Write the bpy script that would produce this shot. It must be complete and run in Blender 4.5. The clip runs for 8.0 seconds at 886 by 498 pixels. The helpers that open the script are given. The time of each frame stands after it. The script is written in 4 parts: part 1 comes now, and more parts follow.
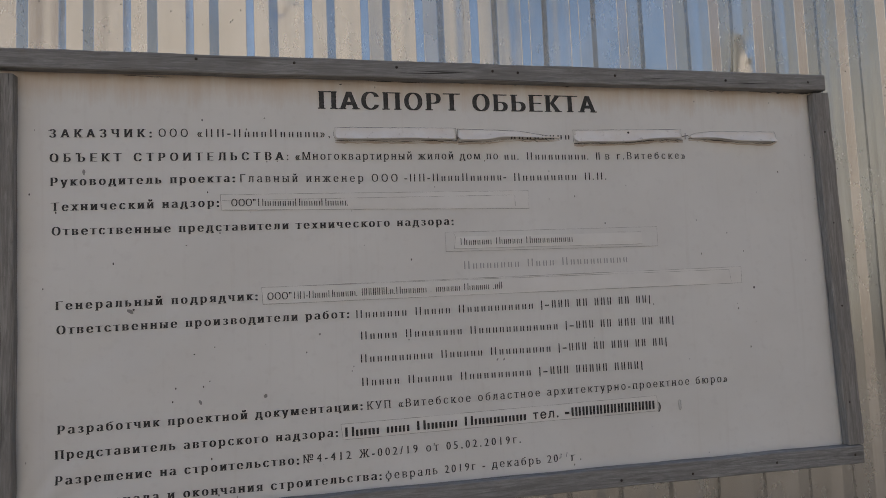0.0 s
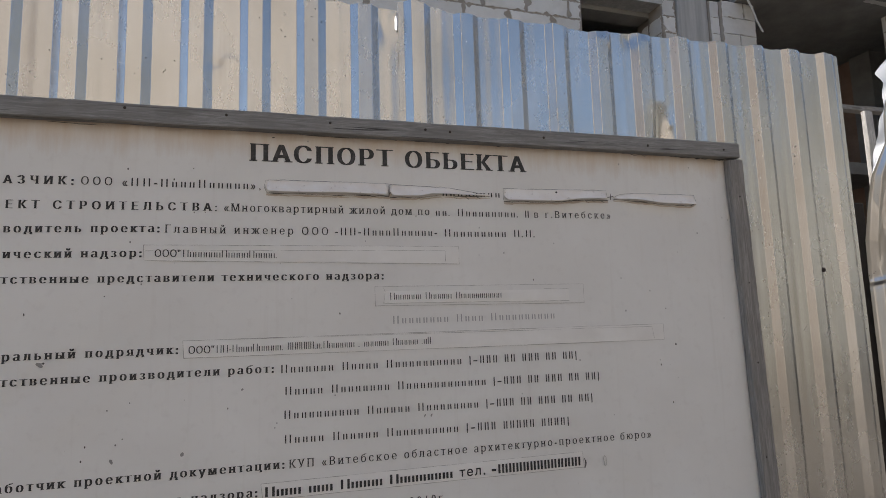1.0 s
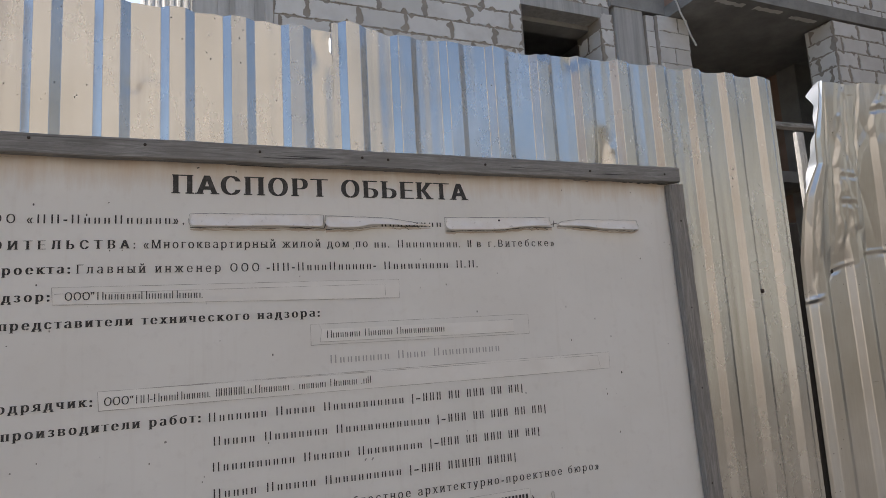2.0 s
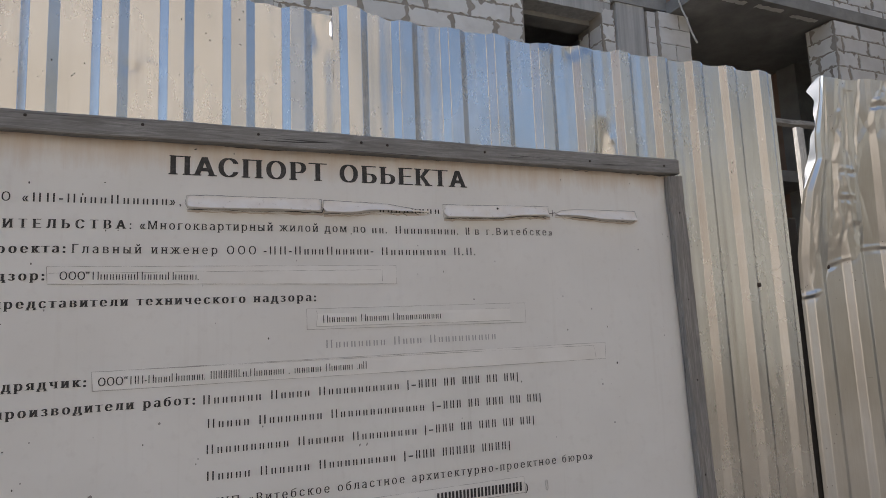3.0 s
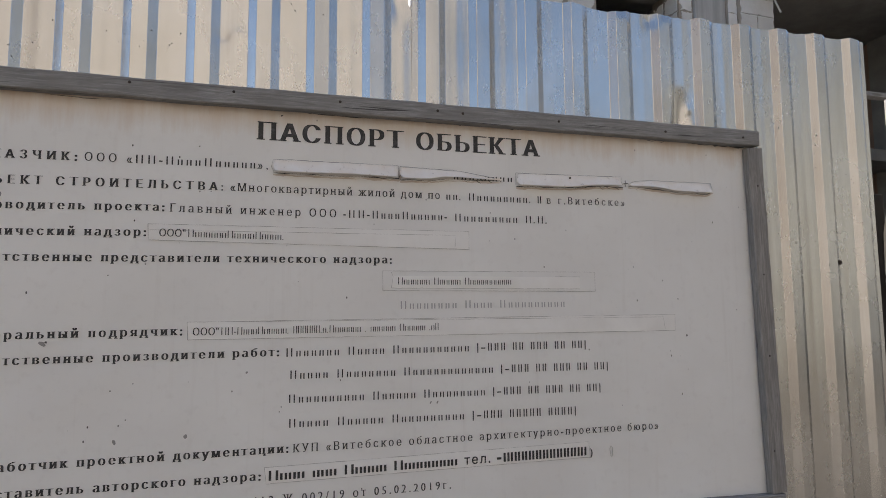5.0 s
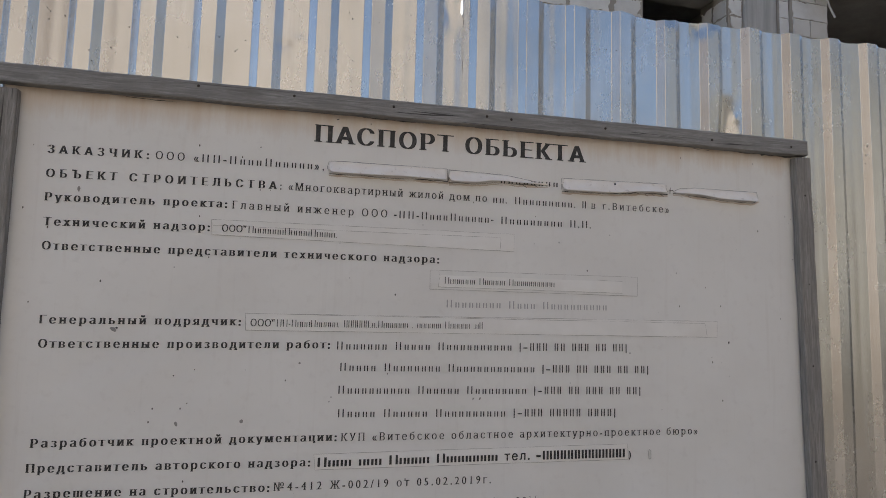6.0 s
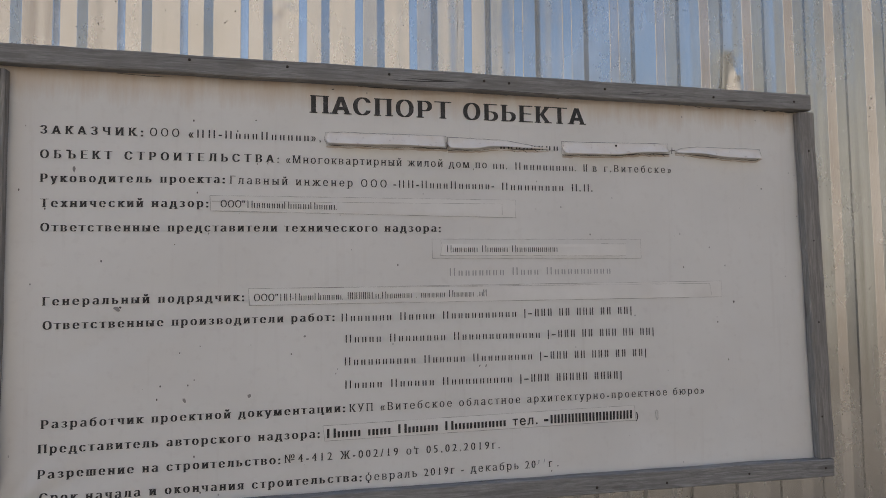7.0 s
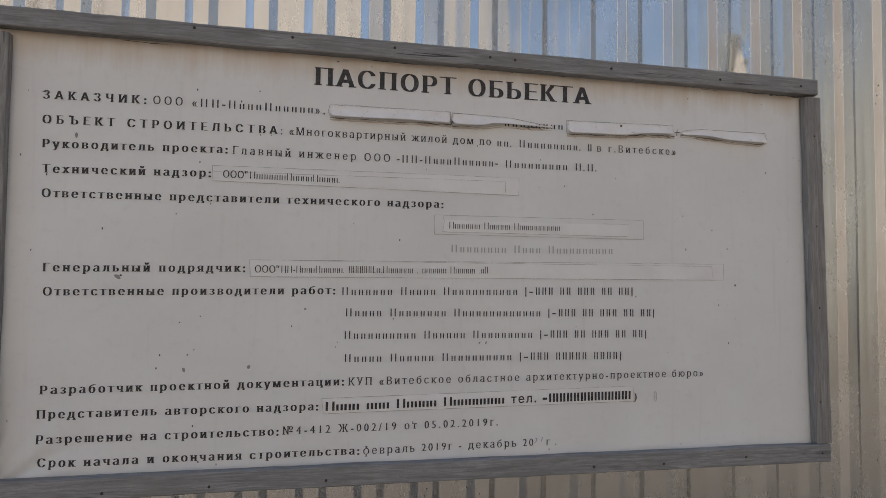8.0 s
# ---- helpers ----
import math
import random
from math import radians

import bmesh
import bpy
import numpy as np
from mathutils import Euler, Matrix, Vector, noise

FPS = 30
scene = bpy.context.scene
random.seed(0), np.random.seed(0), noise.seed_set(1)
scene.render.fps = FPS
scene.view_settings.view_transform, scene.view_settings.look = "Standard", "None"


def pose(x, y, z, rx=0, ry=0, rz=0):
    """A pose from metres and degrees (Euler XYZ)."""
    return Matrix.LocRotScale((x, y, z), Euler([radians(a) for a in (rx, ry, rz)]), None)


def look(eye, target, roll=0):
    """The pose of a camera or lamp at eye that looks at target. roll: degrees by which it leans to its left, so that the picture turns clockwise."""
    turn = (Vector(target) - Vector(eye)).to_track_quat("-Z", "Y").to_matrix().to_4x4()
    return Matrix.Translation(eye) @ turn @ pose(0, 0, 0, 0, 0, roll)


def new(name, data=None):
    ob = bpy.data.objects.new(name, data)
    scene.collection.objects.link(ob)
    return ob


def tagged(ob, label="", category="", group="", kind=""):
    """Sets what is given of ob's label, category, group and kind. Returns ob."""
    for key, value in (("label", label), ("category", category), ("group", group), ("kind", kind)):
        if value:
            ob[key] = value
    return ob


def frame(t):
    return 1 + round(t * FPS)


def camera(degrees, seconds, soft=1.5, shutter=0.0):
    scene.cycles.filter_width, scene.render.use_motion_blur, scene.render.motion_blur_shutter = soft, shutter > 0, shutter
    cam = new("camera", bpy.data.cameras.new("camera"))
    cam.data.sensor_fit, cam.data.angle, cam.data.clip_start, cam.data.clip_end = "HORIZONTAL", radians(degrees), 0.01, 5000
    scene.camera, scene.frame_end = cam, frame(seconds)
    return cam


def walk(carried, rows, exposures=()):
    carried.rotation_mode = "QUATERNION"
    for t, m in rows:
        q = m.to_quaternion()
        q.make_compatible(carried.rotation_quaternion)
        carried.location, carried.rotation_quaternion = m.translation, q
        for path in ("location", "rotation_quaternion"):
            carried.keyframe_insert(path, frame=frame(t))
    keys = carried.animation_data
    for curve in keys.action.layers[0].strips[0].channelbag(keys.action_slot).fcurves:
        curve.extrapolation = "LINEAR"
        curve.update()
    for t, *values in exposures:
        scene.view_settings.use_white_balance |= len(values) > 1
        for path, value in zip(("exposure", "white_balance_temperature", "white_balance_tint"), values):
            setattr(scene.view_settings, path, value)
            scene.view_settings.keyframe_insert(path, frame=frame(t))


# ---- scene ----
cam = camera(69.1, 8.0, soft=0.7)
PATH = [
    (0, (-0.023, -1.463, 1.52), (0.363, 0.495, 1.657), -2.4),
    (0.5, (-0.004, -1.48, 1.544), (0.437, 0.458, 1.771), -1.9),
    (1, (0.018, -1.485, 1.542), (0.56, 0.422, 1.81), -1.8),
    (1.5, (0.052, -1.459, 1.608), (0.724, 0.402, 1.9), -3.4),
    (1.7, (0.052, -1.447, 1.61), (0.744, 0.407, 1.896), -3.5),
    (2.8, (0.055, -1.433, 1.595), (0.759, 0.418, 1.872), -3.0),
    (3, (0.052, -1.431, 1.592), (0.759, 0.422, 1.857), -2.4),
    (3.5, (0.046, -1.433, 1.585), (0.736, 0.426, 1.849), -1.8),
    (4, (0.048, -1.436, 1.578), (0.726, 0.429, 1.82), -1.5),
    (4.5, (0.02, -1.441, 1.556), (0.583, 0.465, 1.778), 0.8),
    (4.7, (0.018, -1.444, 1.567), (0.578, 0.465, 1.772), -0.0),
    (5.8, (-0.009, -1.493, 1.563), (0.414, 0.453, 1.752), 0.8),
    (6, (-0.018, -1.497, 1.559), (0.398, 0.45, 1.759), 1.4),
    (6.5, (-0.024, -1.494, 1.553), (0.381, 0.459, 1.707), 0.2),
    (7, (-0.016, -1.486, 1.551), (0.397, 0.467, 1.665), -0.6),
    (7.5, (-0.004, -1.489, 1.545), (0.449, 0.453, 1.696), -0.4),
    (8, (-0.02, -1.479, 1.514), (0.394, 0.475, 1.603), 0.6),
]
walk(cam, [(t, look(eye, target, roll)) for t, eye, target, roll in PATH], [(0, 0.65, 6750, 13), (0.5, 0.72, 6750, 13), (1, 0.8, 6750, 13), (1.5, 0.87, 6750, 13), (3, 0.93, 6750, 13), (4.5, 0.96, 6750, 13), (6, 0.89, 6750, 13), (8, 0.89, 6750, 13)])

from mathutils.geometry import delaunay_2d_cdt
# ---------------------------------------------------------------- light
SUN_AZ, SUN_EL = radians(-38), radians(42)      # from +y towards +x
sky = bpy.data.worlds.new("sky")
sky.use_nodes = True
scene.world = sky
tex = sky.node_tree.nodes.new("ShaderNodeTexSky")
tex.sky_type = 'NISHITA'
tex.sun_disc = False
tex.sun_elevation, tex.sun_rotation = SUN_EL, SUN_AZ
tex.air_density, tex.dust_density, tex.ozone_density = 1.0, 1.1, 1.0
back = sky.node_tree.nodes["Background"]
back.inputs["Strength"].default_value = 0.11
sky.node_tree.links.new(tex.outputs[0], back.inputs["Color"])
sun = new("sun", bpy.data.lights.new("sun", "SUN"))
sun.data.energy, sun.data.angle, sun.data.color = 3.6, radians(0.5), (1.0, 0.94, 0.84)
sun_way = Vector((math.sin(SUN_AZ) * math.cos(SUN_EL), math.cos(SUN_AZ) * math.cos(SUN_EL), math.sin(SUN_EL)))
sun.matrix_world = look(sun_way * 40, (0, 0, 0))


# ---------------------------------------------------------------- materials
def material(name, colour, rough=0.8, metal=0.0):
    m = bpy.data.materials.new(name)
    m.use_nodes = True
    b = m.node_tree.nodes["Principled BSDF"]
    b.inputs["Base Color"].default_value = (*colour, 1)
    b.inputs["Roughness"].default_value = rough
    b.inputs["Metallic"].default_value = metal
    return m


def node(m, kind, **values):
    n = m.node_tree.nodes.new(kind)
    for key, value in values.items():
        n.inputs[key].default_value = value
    return n


def sum_of(m, way):
    n = m.node_tree.nodes.new("ShaderNodeMath")
    n.operation = way
    return n


def wire(m, a, b):
    m.node_tree.links.new(a, b)


def coords(m, scale=(1, 1, 1), spread=False):
    """Object coordinates scaled along each axis; with spread, shifted by each object's own random number."""
    c = m.node_tree.nodes.new("ShaderNodeTexCoord")
    p = m.node_tree.nodes.new("ShaderNodeMapping")
    p.inputs["Scale"].default_value = scale
    wire(m, c.outputs["Object"], p.inputs["Vector"])
    if spread:
        i = m.node_tree.nodes.new("ShaderNodeObjectInfo")
        k = m.node_tree.nodes.new("ShaderNodeMath")
        k.operation = 'MULTIPLY'
        k.inputs[1].default_value = 37.0
        wire(m, i.outputs["Random"], k.inputs[0])
        wire(m, k.outputs[0], p.inputs["Location"])
    return p.outputs["Vector"]


def noise_of(m, where, scale, detail=4.0, rough=0.55, distort=0.0):
    n = node(m, "ShaderNodeTexNoise", Scale=scale, Detail=detail, Roughness=rough, Distortion=distort)
    wire(m, where, n.inputs["Vector"])
    return n.outputs["Fac"]


def ramp(m, fac, stops):
    r = m.node_tree.nodes.new("ShaderNodeValToRGB")
    while len(r.color_ramp.elements) < len(stops):
        r.color_ramp.elements.new(0.5)
    for e, (at, c) in zip(r.color_ramp.elements, stops):
        e.position = at
        e.color = (c, c, c, 1) if isinstance(c, (int, float)) else (*c, 1)
    wire(m, fac, r.inputs["Fac"])
    return r.outputs["Color"]


def mix(m, fac, a, b, blend='MIX'):
    x = m.node_tree.nodes.new("ShaderNodeMix")
    x.data_type, x.blend_type = 'RGBA', blend
    for at, v in ((0, fac), (6, a), (7, b)):
        if isinstance(v, (int, float)):
            x.inputs[at].default_value = v
        elif isinstance(v, tuple):
            x.inputs[at].default_value = (*v, 1)
        else:
            wire(m, v, x.inputs[at])
    return x.outputs[2]


def bump(m, height, strength=0.3, distance=0.001, then=None):
    b = node(m, "ShaderNodeBump", Strength=strength, Distance=distance)
    wire(m, height, b.inputs["Height"])
    if then is not None:
        wire(m, then, b.inputs["Normal"])
    return b.outputs["Normal"]


def finish(m, colour=None, rough=None, normal=None):
    b = m.node_tree.nodes["Principled BSDF"]
    if colour is not None:
        wire(m, colour, b.inputs["Base Color"])
    if rough is not None:
        wire(m, rough, b.inputs["Roughness"])
    if normal is not None:
        wire(m, normal, b.inputs["Normal"])
    return m


def make_zinc(name="galvanised_steel", dull=0.0):
    m = material(name, (0.74, 0.75, 0.75), 0.2, 1.0)
    v = coords(m)
    fine = noise_of(m, coords(m, (60, 60, 3)), 3.0, 3)
    cloud = noise_of(m, v, 3.2, 4, 0.6)
    dots = node(m, "ShaderNodeTexVoronoi", Scale=64.0)
    wire(m, coords(m, (1, 1, 0.7)), dots.inputs["Vector"])
    sparse = noise_of(m, v, 9.0, 3)
    speck = mix(m, 1.0, ramp(m, dots.outputs["Distance"], [(0.06, 1.0), (0.10, 0.0)]), ramp(m, sparse, [(0.51, 0.0), (0.57, 1.0)]), 'MULTIPLY')
    tone = mix(m, ramp(m, cloud, [(0.3, 0.0), (0.7, 1.0)]), (0.54, 0.54, 0.525), (0.66, 0.67, 0.67))
    tone = mix(m, ramp(m, fine, [(0.35, 0.0), (0.75, 0.22)]), tone, (0.44, 0.42, 0.39))
    dust = noise_of(m, coords(m, (5, 5, 2.2)), 2.4, 6, 0.68)
    tone = mix(m, ramp(m, dust, [(0.48, 0.0), (0.78, 0.28)]), tone, (0.47, 0.45, 0.42))
    tone = mix(m, speck, tone, (0.10, 0.09, 0.08))
    rough = mix(m, ramp(m, cloud, [(0.3, 0.0), (0.75, 1.0)]), (0.22 + dull, 0.22 + dull, 0.22 + dull), (0.30 + dull, 0.30 + dull, 0.30 + dull))
    rough = mix(m, ramp(m, dust, [(0.48, 0.0), (0.80, 0.5)]), rough, (0.38, 0.38, 0.38))
    rough = mix(m, speck, rough, (0.7, 0.7, 0.7))
    n = bump(m, noise_of(m, coords(m, (1, 1, 0.35)), 5.0, 2), 0.10, 0.006)
    n = bump(m, fine, 0.03, 0.0004, n)
    return finish(m, tone, rough, n)


def make_wood(name="weathered_grey_wood", along='x', dark=(0.215, 0.209, 0.201), light=(0.385, 0.375, 0.362)):
    m = material(name, light, 0.9)
    m.node_tree.nodes["Principled BSDF"].inputs["Specular IOR Level"].default_value = 0.2

    def lie(a, b):
        return (a, b, b) if along == 'x' else (b, b, a)
    knots = node(m, "ShaderNodeTexVoronoi", Scale=1.0)
    wire(m, coords(m, lie(2.6, 11.0), True), knots.inputs["Vector"])
    grain = noise_of(m, coords(m, lie(3.5, 62.0), True), 1.5, 8, 0.70, 1.6)
    fibre = noise_of(m, coords(m, lie(20.0, 170.0), True), 1.0, 5, 0.7, 0.8)
    patch = noise_of(m, coords(m, (2, 4, 2), True), 3.5, 6, 0.68)
    tone = mix(m, ramp(m, grain, [(0.38, 0.0), (0.62, 1.0)]), dark, light)
    tone = mix(m, ramp(m, fibre, [(0.40, 0.55), (0.50, 0.0)]), tone, dark)
    tone = mix(m, ramp(m, patch, [(0.40, 0.0), (0.7, 0.7)]), tone, (0.225, 0.215, 0.203))
    # grain that runs round the knots
    wave = sum_of(m, "SINE")
    times = sum_of(m, "MULTIPLY_ADD")
    wire(m, knots.outputs["Distance"], times.inputs[0])
    times.inputs[1].default_value = 75.0
    wire(m, grain, times.inputs[2])
    wire(m, times.outputs[0], wave.inputs[0])
    near = ramp(m, knots.outputs["Distance"], [(0.10, 0.35), (0.30, 0.0)])
    rings = mix(m, 1.0, near, ramp(m, wave.outputs[0], [(0.1, 0.0), (0.7, 1.0)]), 'MULTIPLY')
    tone = mix(m, rings, tone, (0.12, 0.11, 0.10))
    tone = mix(m, ramp(m, knots.outputs["Distance"], [(0.06, 0.65), (0.11, 0.0)]), tone, (0.09, 0.078, 0.068))
    crack = noise_of(m, coords(m, lie(1.6, 90.0), True), 1.0, 3, 0.5, 1.3)
    tone = mix(m, ramp(m, crack, [(0.65, 0.0), (0.69, 0.8)]), tone, (0.035, 0.032, 0.03))
    n = bump(m, grain, 0.6, 0.0015)
    n = bump(m, crack, 0.5, 0.002, n)
    return finish(m, tone, None, n)


def stain(m, value, a, b):
    """0 below a, rising to about a half at b."""
    n = node(m, "ShaderNodeMapRange")
    wire(m, value, n.inputs["Value"])
    n.inputs["From Min"].default_value, n.inputs["From Max"].default_value = a, b
    n.inputs["To Min"].default_value, n.inputs["To Max"].default_value = 0.0, 0.85
    return n.outputs["Result"]


def make_banner():
    m = material("white_vinyl_banner", (0.78, 0.77, 0.75), 0.5)
    v = coords(m)
    cloud = noise_of(m, v, 2.6, 5, 0.6)
    fine = noise_of(m, v, 42.0, 4, 0.6)
    dots = node(m, "ShaderNodeTexVoronoi", Scale=46.0)
    wire(m, coords(m, (1, 1, 0.6)), dots.inputs["Vector"])
    pick = noise_of(m, v, 13.0, 2)
    speck = mix(m, 1.0, ramp(m, dots.outputs["Distance"], [(0.055, 1.0), (0.085, 0.0)]), ramp(m, pick, [(0.54, 0.0), (0.58, 1.0)]), 'MULTIPLY')
    tone = mix(m, ramp(m, cloud, [(0.3, 0.0), (0.72, 1.0)]), (0.775, 0.755, 0.715), (0.86, 0.846, 0.81))
    tone = mix(m, ramp(m, fine, [(0.55, 0.0), (0.8, 0.25)]), tone, (0.62, 0.585, 0.54))
    streak = noise_of(m, coords(m, (30, 1, 1.2)), 1.4, 4, 0.6)
    tone = mix(m, ramp(m, streak, [(0.58, 0.0), (0.8, 0.22)]), tone, (0.58, 0.53, 0.47))
    split = node(m, "ShaderNodeSeparateXYZ")
    wire(m, v, split.inputs[0])
    run = noise_of(m, coords(m, (16, 1, 2.0)), 1.0, 6, 0.7)
    reach = sum_of(m, "MULTIPLY_ADD")
    wire(m, run, reach.inputs[0])
    reach.inputs[1].default_value = 0.16
    wire(m, split.outputs[2], reach.inputs[2])
    tone = mix(m, stain(m, reach.outputs[0], 2.035, 2.12), tone, (0.62, 0.47, 0.335))
    tone = mix(m, speck, tone, (0.10, 0.085, 0.075))
    n = bump(m, noise_of(m, v, 9.0, 3), 0.12, 0.004)
    n = bump(m, noise_of(m, v, 260.0, 2), 0.05, 0.0004, n)
    return finish(m, tone, None, n)


def make_vinyl():
    m = material("curled_white_vinyl", (0.84, 0.79, 0.73), 0.7)
    v = coords(m)
    tone = mix(m, ramp(m, noise_of(m, v, 16.0, 5, 0.65), [(0.38, 0.0), (0.7, 0.8)]), (0.93, 0.885, 0.825), (0.85, 0.77, 0.68))
    tone = mix(m, ramp(m, noise_of(m, v, 90.0, 3, 0.6), [(0.62, 0.0), (0.75, 0.5)]), tone, (0.40, 0.33, 0.27))
    return finish(m, tone, None, bump(m, noise_of(m, v, 60.0, 3), 0.2, 0.001))


def make_paper():
    m = material("white_sticker_paper", (0.82, 0.80, 0.76), 0.6)
    v = coords(m, (1, 1, 1), True)
    tone = mix(m, ramp(m, noise_of(m, v, 9.0, 5, 0.6), [(0.35, 0.0), (0.7, 1.0)]), (0.82, 0.795, 0.75), (0.90, 0.88, 0.84))
    return finish(m, tone, None, bump(m, noise_of(m, v, 22.0, 3), 0.12, 0.002))


def make_ink(name, c, worn=0.35):
    m = material(name, c, 0.6)
    v = coords(m)
    wear = noise_of(m, v, 55.0, 5, 0.7)
    tone = mix(m, ramp(m, wear, [(0.5, 0.0), (0.78, worn)]), c, (0.30, 0.29, 0.28))
    return finish(m, tone)


def make_block(name="aerated_concrete_block"):
    m = material(name, (0.55, 0.54, 0.52), 0.95)
    v = coords(m, (1, 1, 1), True)
    i = m.node_tree.nodes.new("ShaderNodeObjectInfo")
    own = ramp(m, i.outputs["Random"], [(0.0, (0.66, 0.645, 0.615)), (0.5, (0.74, 0.725, 0.695)), (1.0, (0.80, 0.785, 0.755))])
    stain = noise_of(m, v, 3.0, 5, 0.62)
    tone = mix(m, ramp(m, stain, [(0.45, 0.0), (0.75, 0.5)]), own, (0.53, 0.50, 0.455))
    n = bump(m, noise_of(m, v, 70.0, 4, 0.7), 0.5, 0.004)
    return finish(m, tone, None, n)


def make_concrete(name, dark, light, tall=False):
    m = material(name, light, 0.93)
    v = coords(m, (9, 9, 0.5) if tall else (1.5, 1.5, 1.5))
    a = noise_of(m, v, 1.4, 6, 0.62)
    b = noise_of(m, coords(m), 14.0, 5, 0.65)
    tone = mix(m, ramp(m, a, [(0.3, 0.0), (0.7, 1.0)]), dark, light)
    tone = mix(m, ramp(m, b, [(0.55, 0.0), (0.8, 0.5)]), tone, dark)
    return finish(m, tone, None, bump(m, b, 0.5, 0.006))


ZINC = make_zinc()
DULL_ZINC = make_zinc("weathered_galvanised_steel", 0.06)
BRIGHT = material("sheet_edge_and_glint", (0.62, 0.63, 0.64), 0.45, 0.4)
WOOD = make_wood()
WOOD_UP = make_wood("weathered_upright_wood", 'z', (0.210, 0.196, 0.180), (0.375, 0.352, 0.328))
PALE_WOOD = make_wood("pale_sawn_wood", 'z', (0.48, 0.46, 0.43), (0.74, 0.72, 0.69))
BANNER = make_banner()
PAPER = make_paper()
CLEAN = make_vinyl()
INK = make_ink("black_print", (0.034, 0.032, 0.032))
FADED = make_ink("faded_print", (0.42, 0.41, 0.40), 0.1)
HANDINK = make_ink("pen_ink", (0.12, 0.12, 0.16), 0.1)
RIM = make_ink("grey_grime", (0.44, 0.415, 0.385), 0.3)
SCUFF_SHADE = make_ink("dark_scuff_and_shade", (0.10, 0.09, 0.085), 0.2)
RUST = material("rusty_iron", (0.055, 0.042, 0.035), 0.85)
STEEL = make_concrete("dark_painted_steel", (0.012, 0.010, 0.009), (0.035, 0.028, 0.024), True)
BLOCK = make_block()
MORTAR = make_concrete("grey_mortar", (0.30, 0.265, 0.225), (0.42, 0.38, 0.33))
ROOM = make_concrete("bare_block_room", (0.40, 0.38, 0.36), (0.58, 0.56, 0.54))
CONCRETE = make_concrete("cast_concrete", (0.36, 0.355, 0.34), (0.56, 0.55, 0.53), True)
MID_CONCRETE = make_concrete("pale_cast_concrete", (0.44, 0.435, 0.42), (0.66, 0.65, 0.63), True)
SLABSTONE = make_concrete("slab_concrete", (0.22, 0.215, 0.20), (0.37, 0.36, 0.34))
INNER = make_concrete("bare_inner_wall", (0.26, 0.175, 0.135), (0.40, 0.285, 0.225))
EARTH = make_concrete("sandy_ground", (0.095, 0.083, 0.07), (0.165, 0.146, 0.122))
RENDERED = make_concrete("cream_render", (0.45, 0.41, 0.36), (0.54, 0.495, 0.44))
DULLBROWN = make_concrete("dull_brown_paint", (0.125, 0.115, 0.092), (0.175, 0.162, 0.135))
UMBER = make_concrete("umber_render", (0.225, 0.182, 0.142), (0.285, 0.235, 0.19))
GREENISH = make_concrete("grey_green_render", (0.215, 0.222, 0.207), (0.285, 0.29, 0.272))
PALEGREEN = make_concrete("pale_grey_green_render", (0.37, 0.367, 0.337), (0.45, 0.446, 0.41))
DARKWALL = make_concrete("dark_blocker_render", (0.09, 0.085, 0.08), (0.14, 0.13, 0.12))
FILM = material("white_plastic_film", (0.80, 0.81, 0.82), 0.35)
lucent = node(FILM, "ShaderNodeBsdfTranslucent", Color=(0.85, 0.86, 0.87, 1))
both = node(FILM, "ShaderNodeMixShader", Fac=0.45)
wire(FILM, FILM.node_tree.nodes["Principled BSDF"].outputs[0], both.inputs[1])
wire(FILM, lucent.outputs[0], both.inputs[2])
wire(FILM, both.outputs[0], FILM.node_tree.nodes["Material Output"].inputs["Surface"])
SMEAR = make_concrete("pale_lime_smear", (0.70, 0.68, 0.63), (0.85, 0.83, 0.79))
WRAP = material("pale_sealant_strip", (0.55, 0.53, 0.49), 0.8)


# ---------------------------------------------------------------- mesh helpers
def mesh_from(name, bm, mat, smooth=False):
    me = bpy.data.meshes.new(name)
    bm.normal_update()
    bm.to_mesh(me)
    bm.free()
    me.materials.append(mat)
    if smooth:
        for p in me.polygons:
            p.use_smooth = True
    return me


def part(name, bm, mat, parent, label="", smooth=False):
    ob = new(name, mesh_from(name, bm, mat, smooth))
    ob.parent = parent
    if label:
        tagged(ob, label)
    return ob


def empty(name, place=(0, 0, 0), turn=0.0):
    ob = new(name)
    ob.matrix_basis = pose(*place, 0, 0, turn)
    return ob


def box(bm, a, b, bevel=0.0):
    x0, y0, z0 = a
    x1, y1, z1 = b
    made = bmesh.ops.create_cube(bm, size=1.0, matrix=Matrix.LocRotScale(((x0 + x1) / 2, (y0 + y1) / 2, (z0 + z1) / 2), None, (x1 - x0, y1 - y0, z1 - z0)))
    if bevel:
        edges = list({e for v in made["verts"] for e in v.link_edges})
        bmesh.ops.bevel(bm, geom=edges, offset=bevel, segments=1, affect='EDGES', profile=0.5)
    return bm


def boxed(a, b, bevel=0.0):
    return box(bmesh.new(), a, b, bevel)


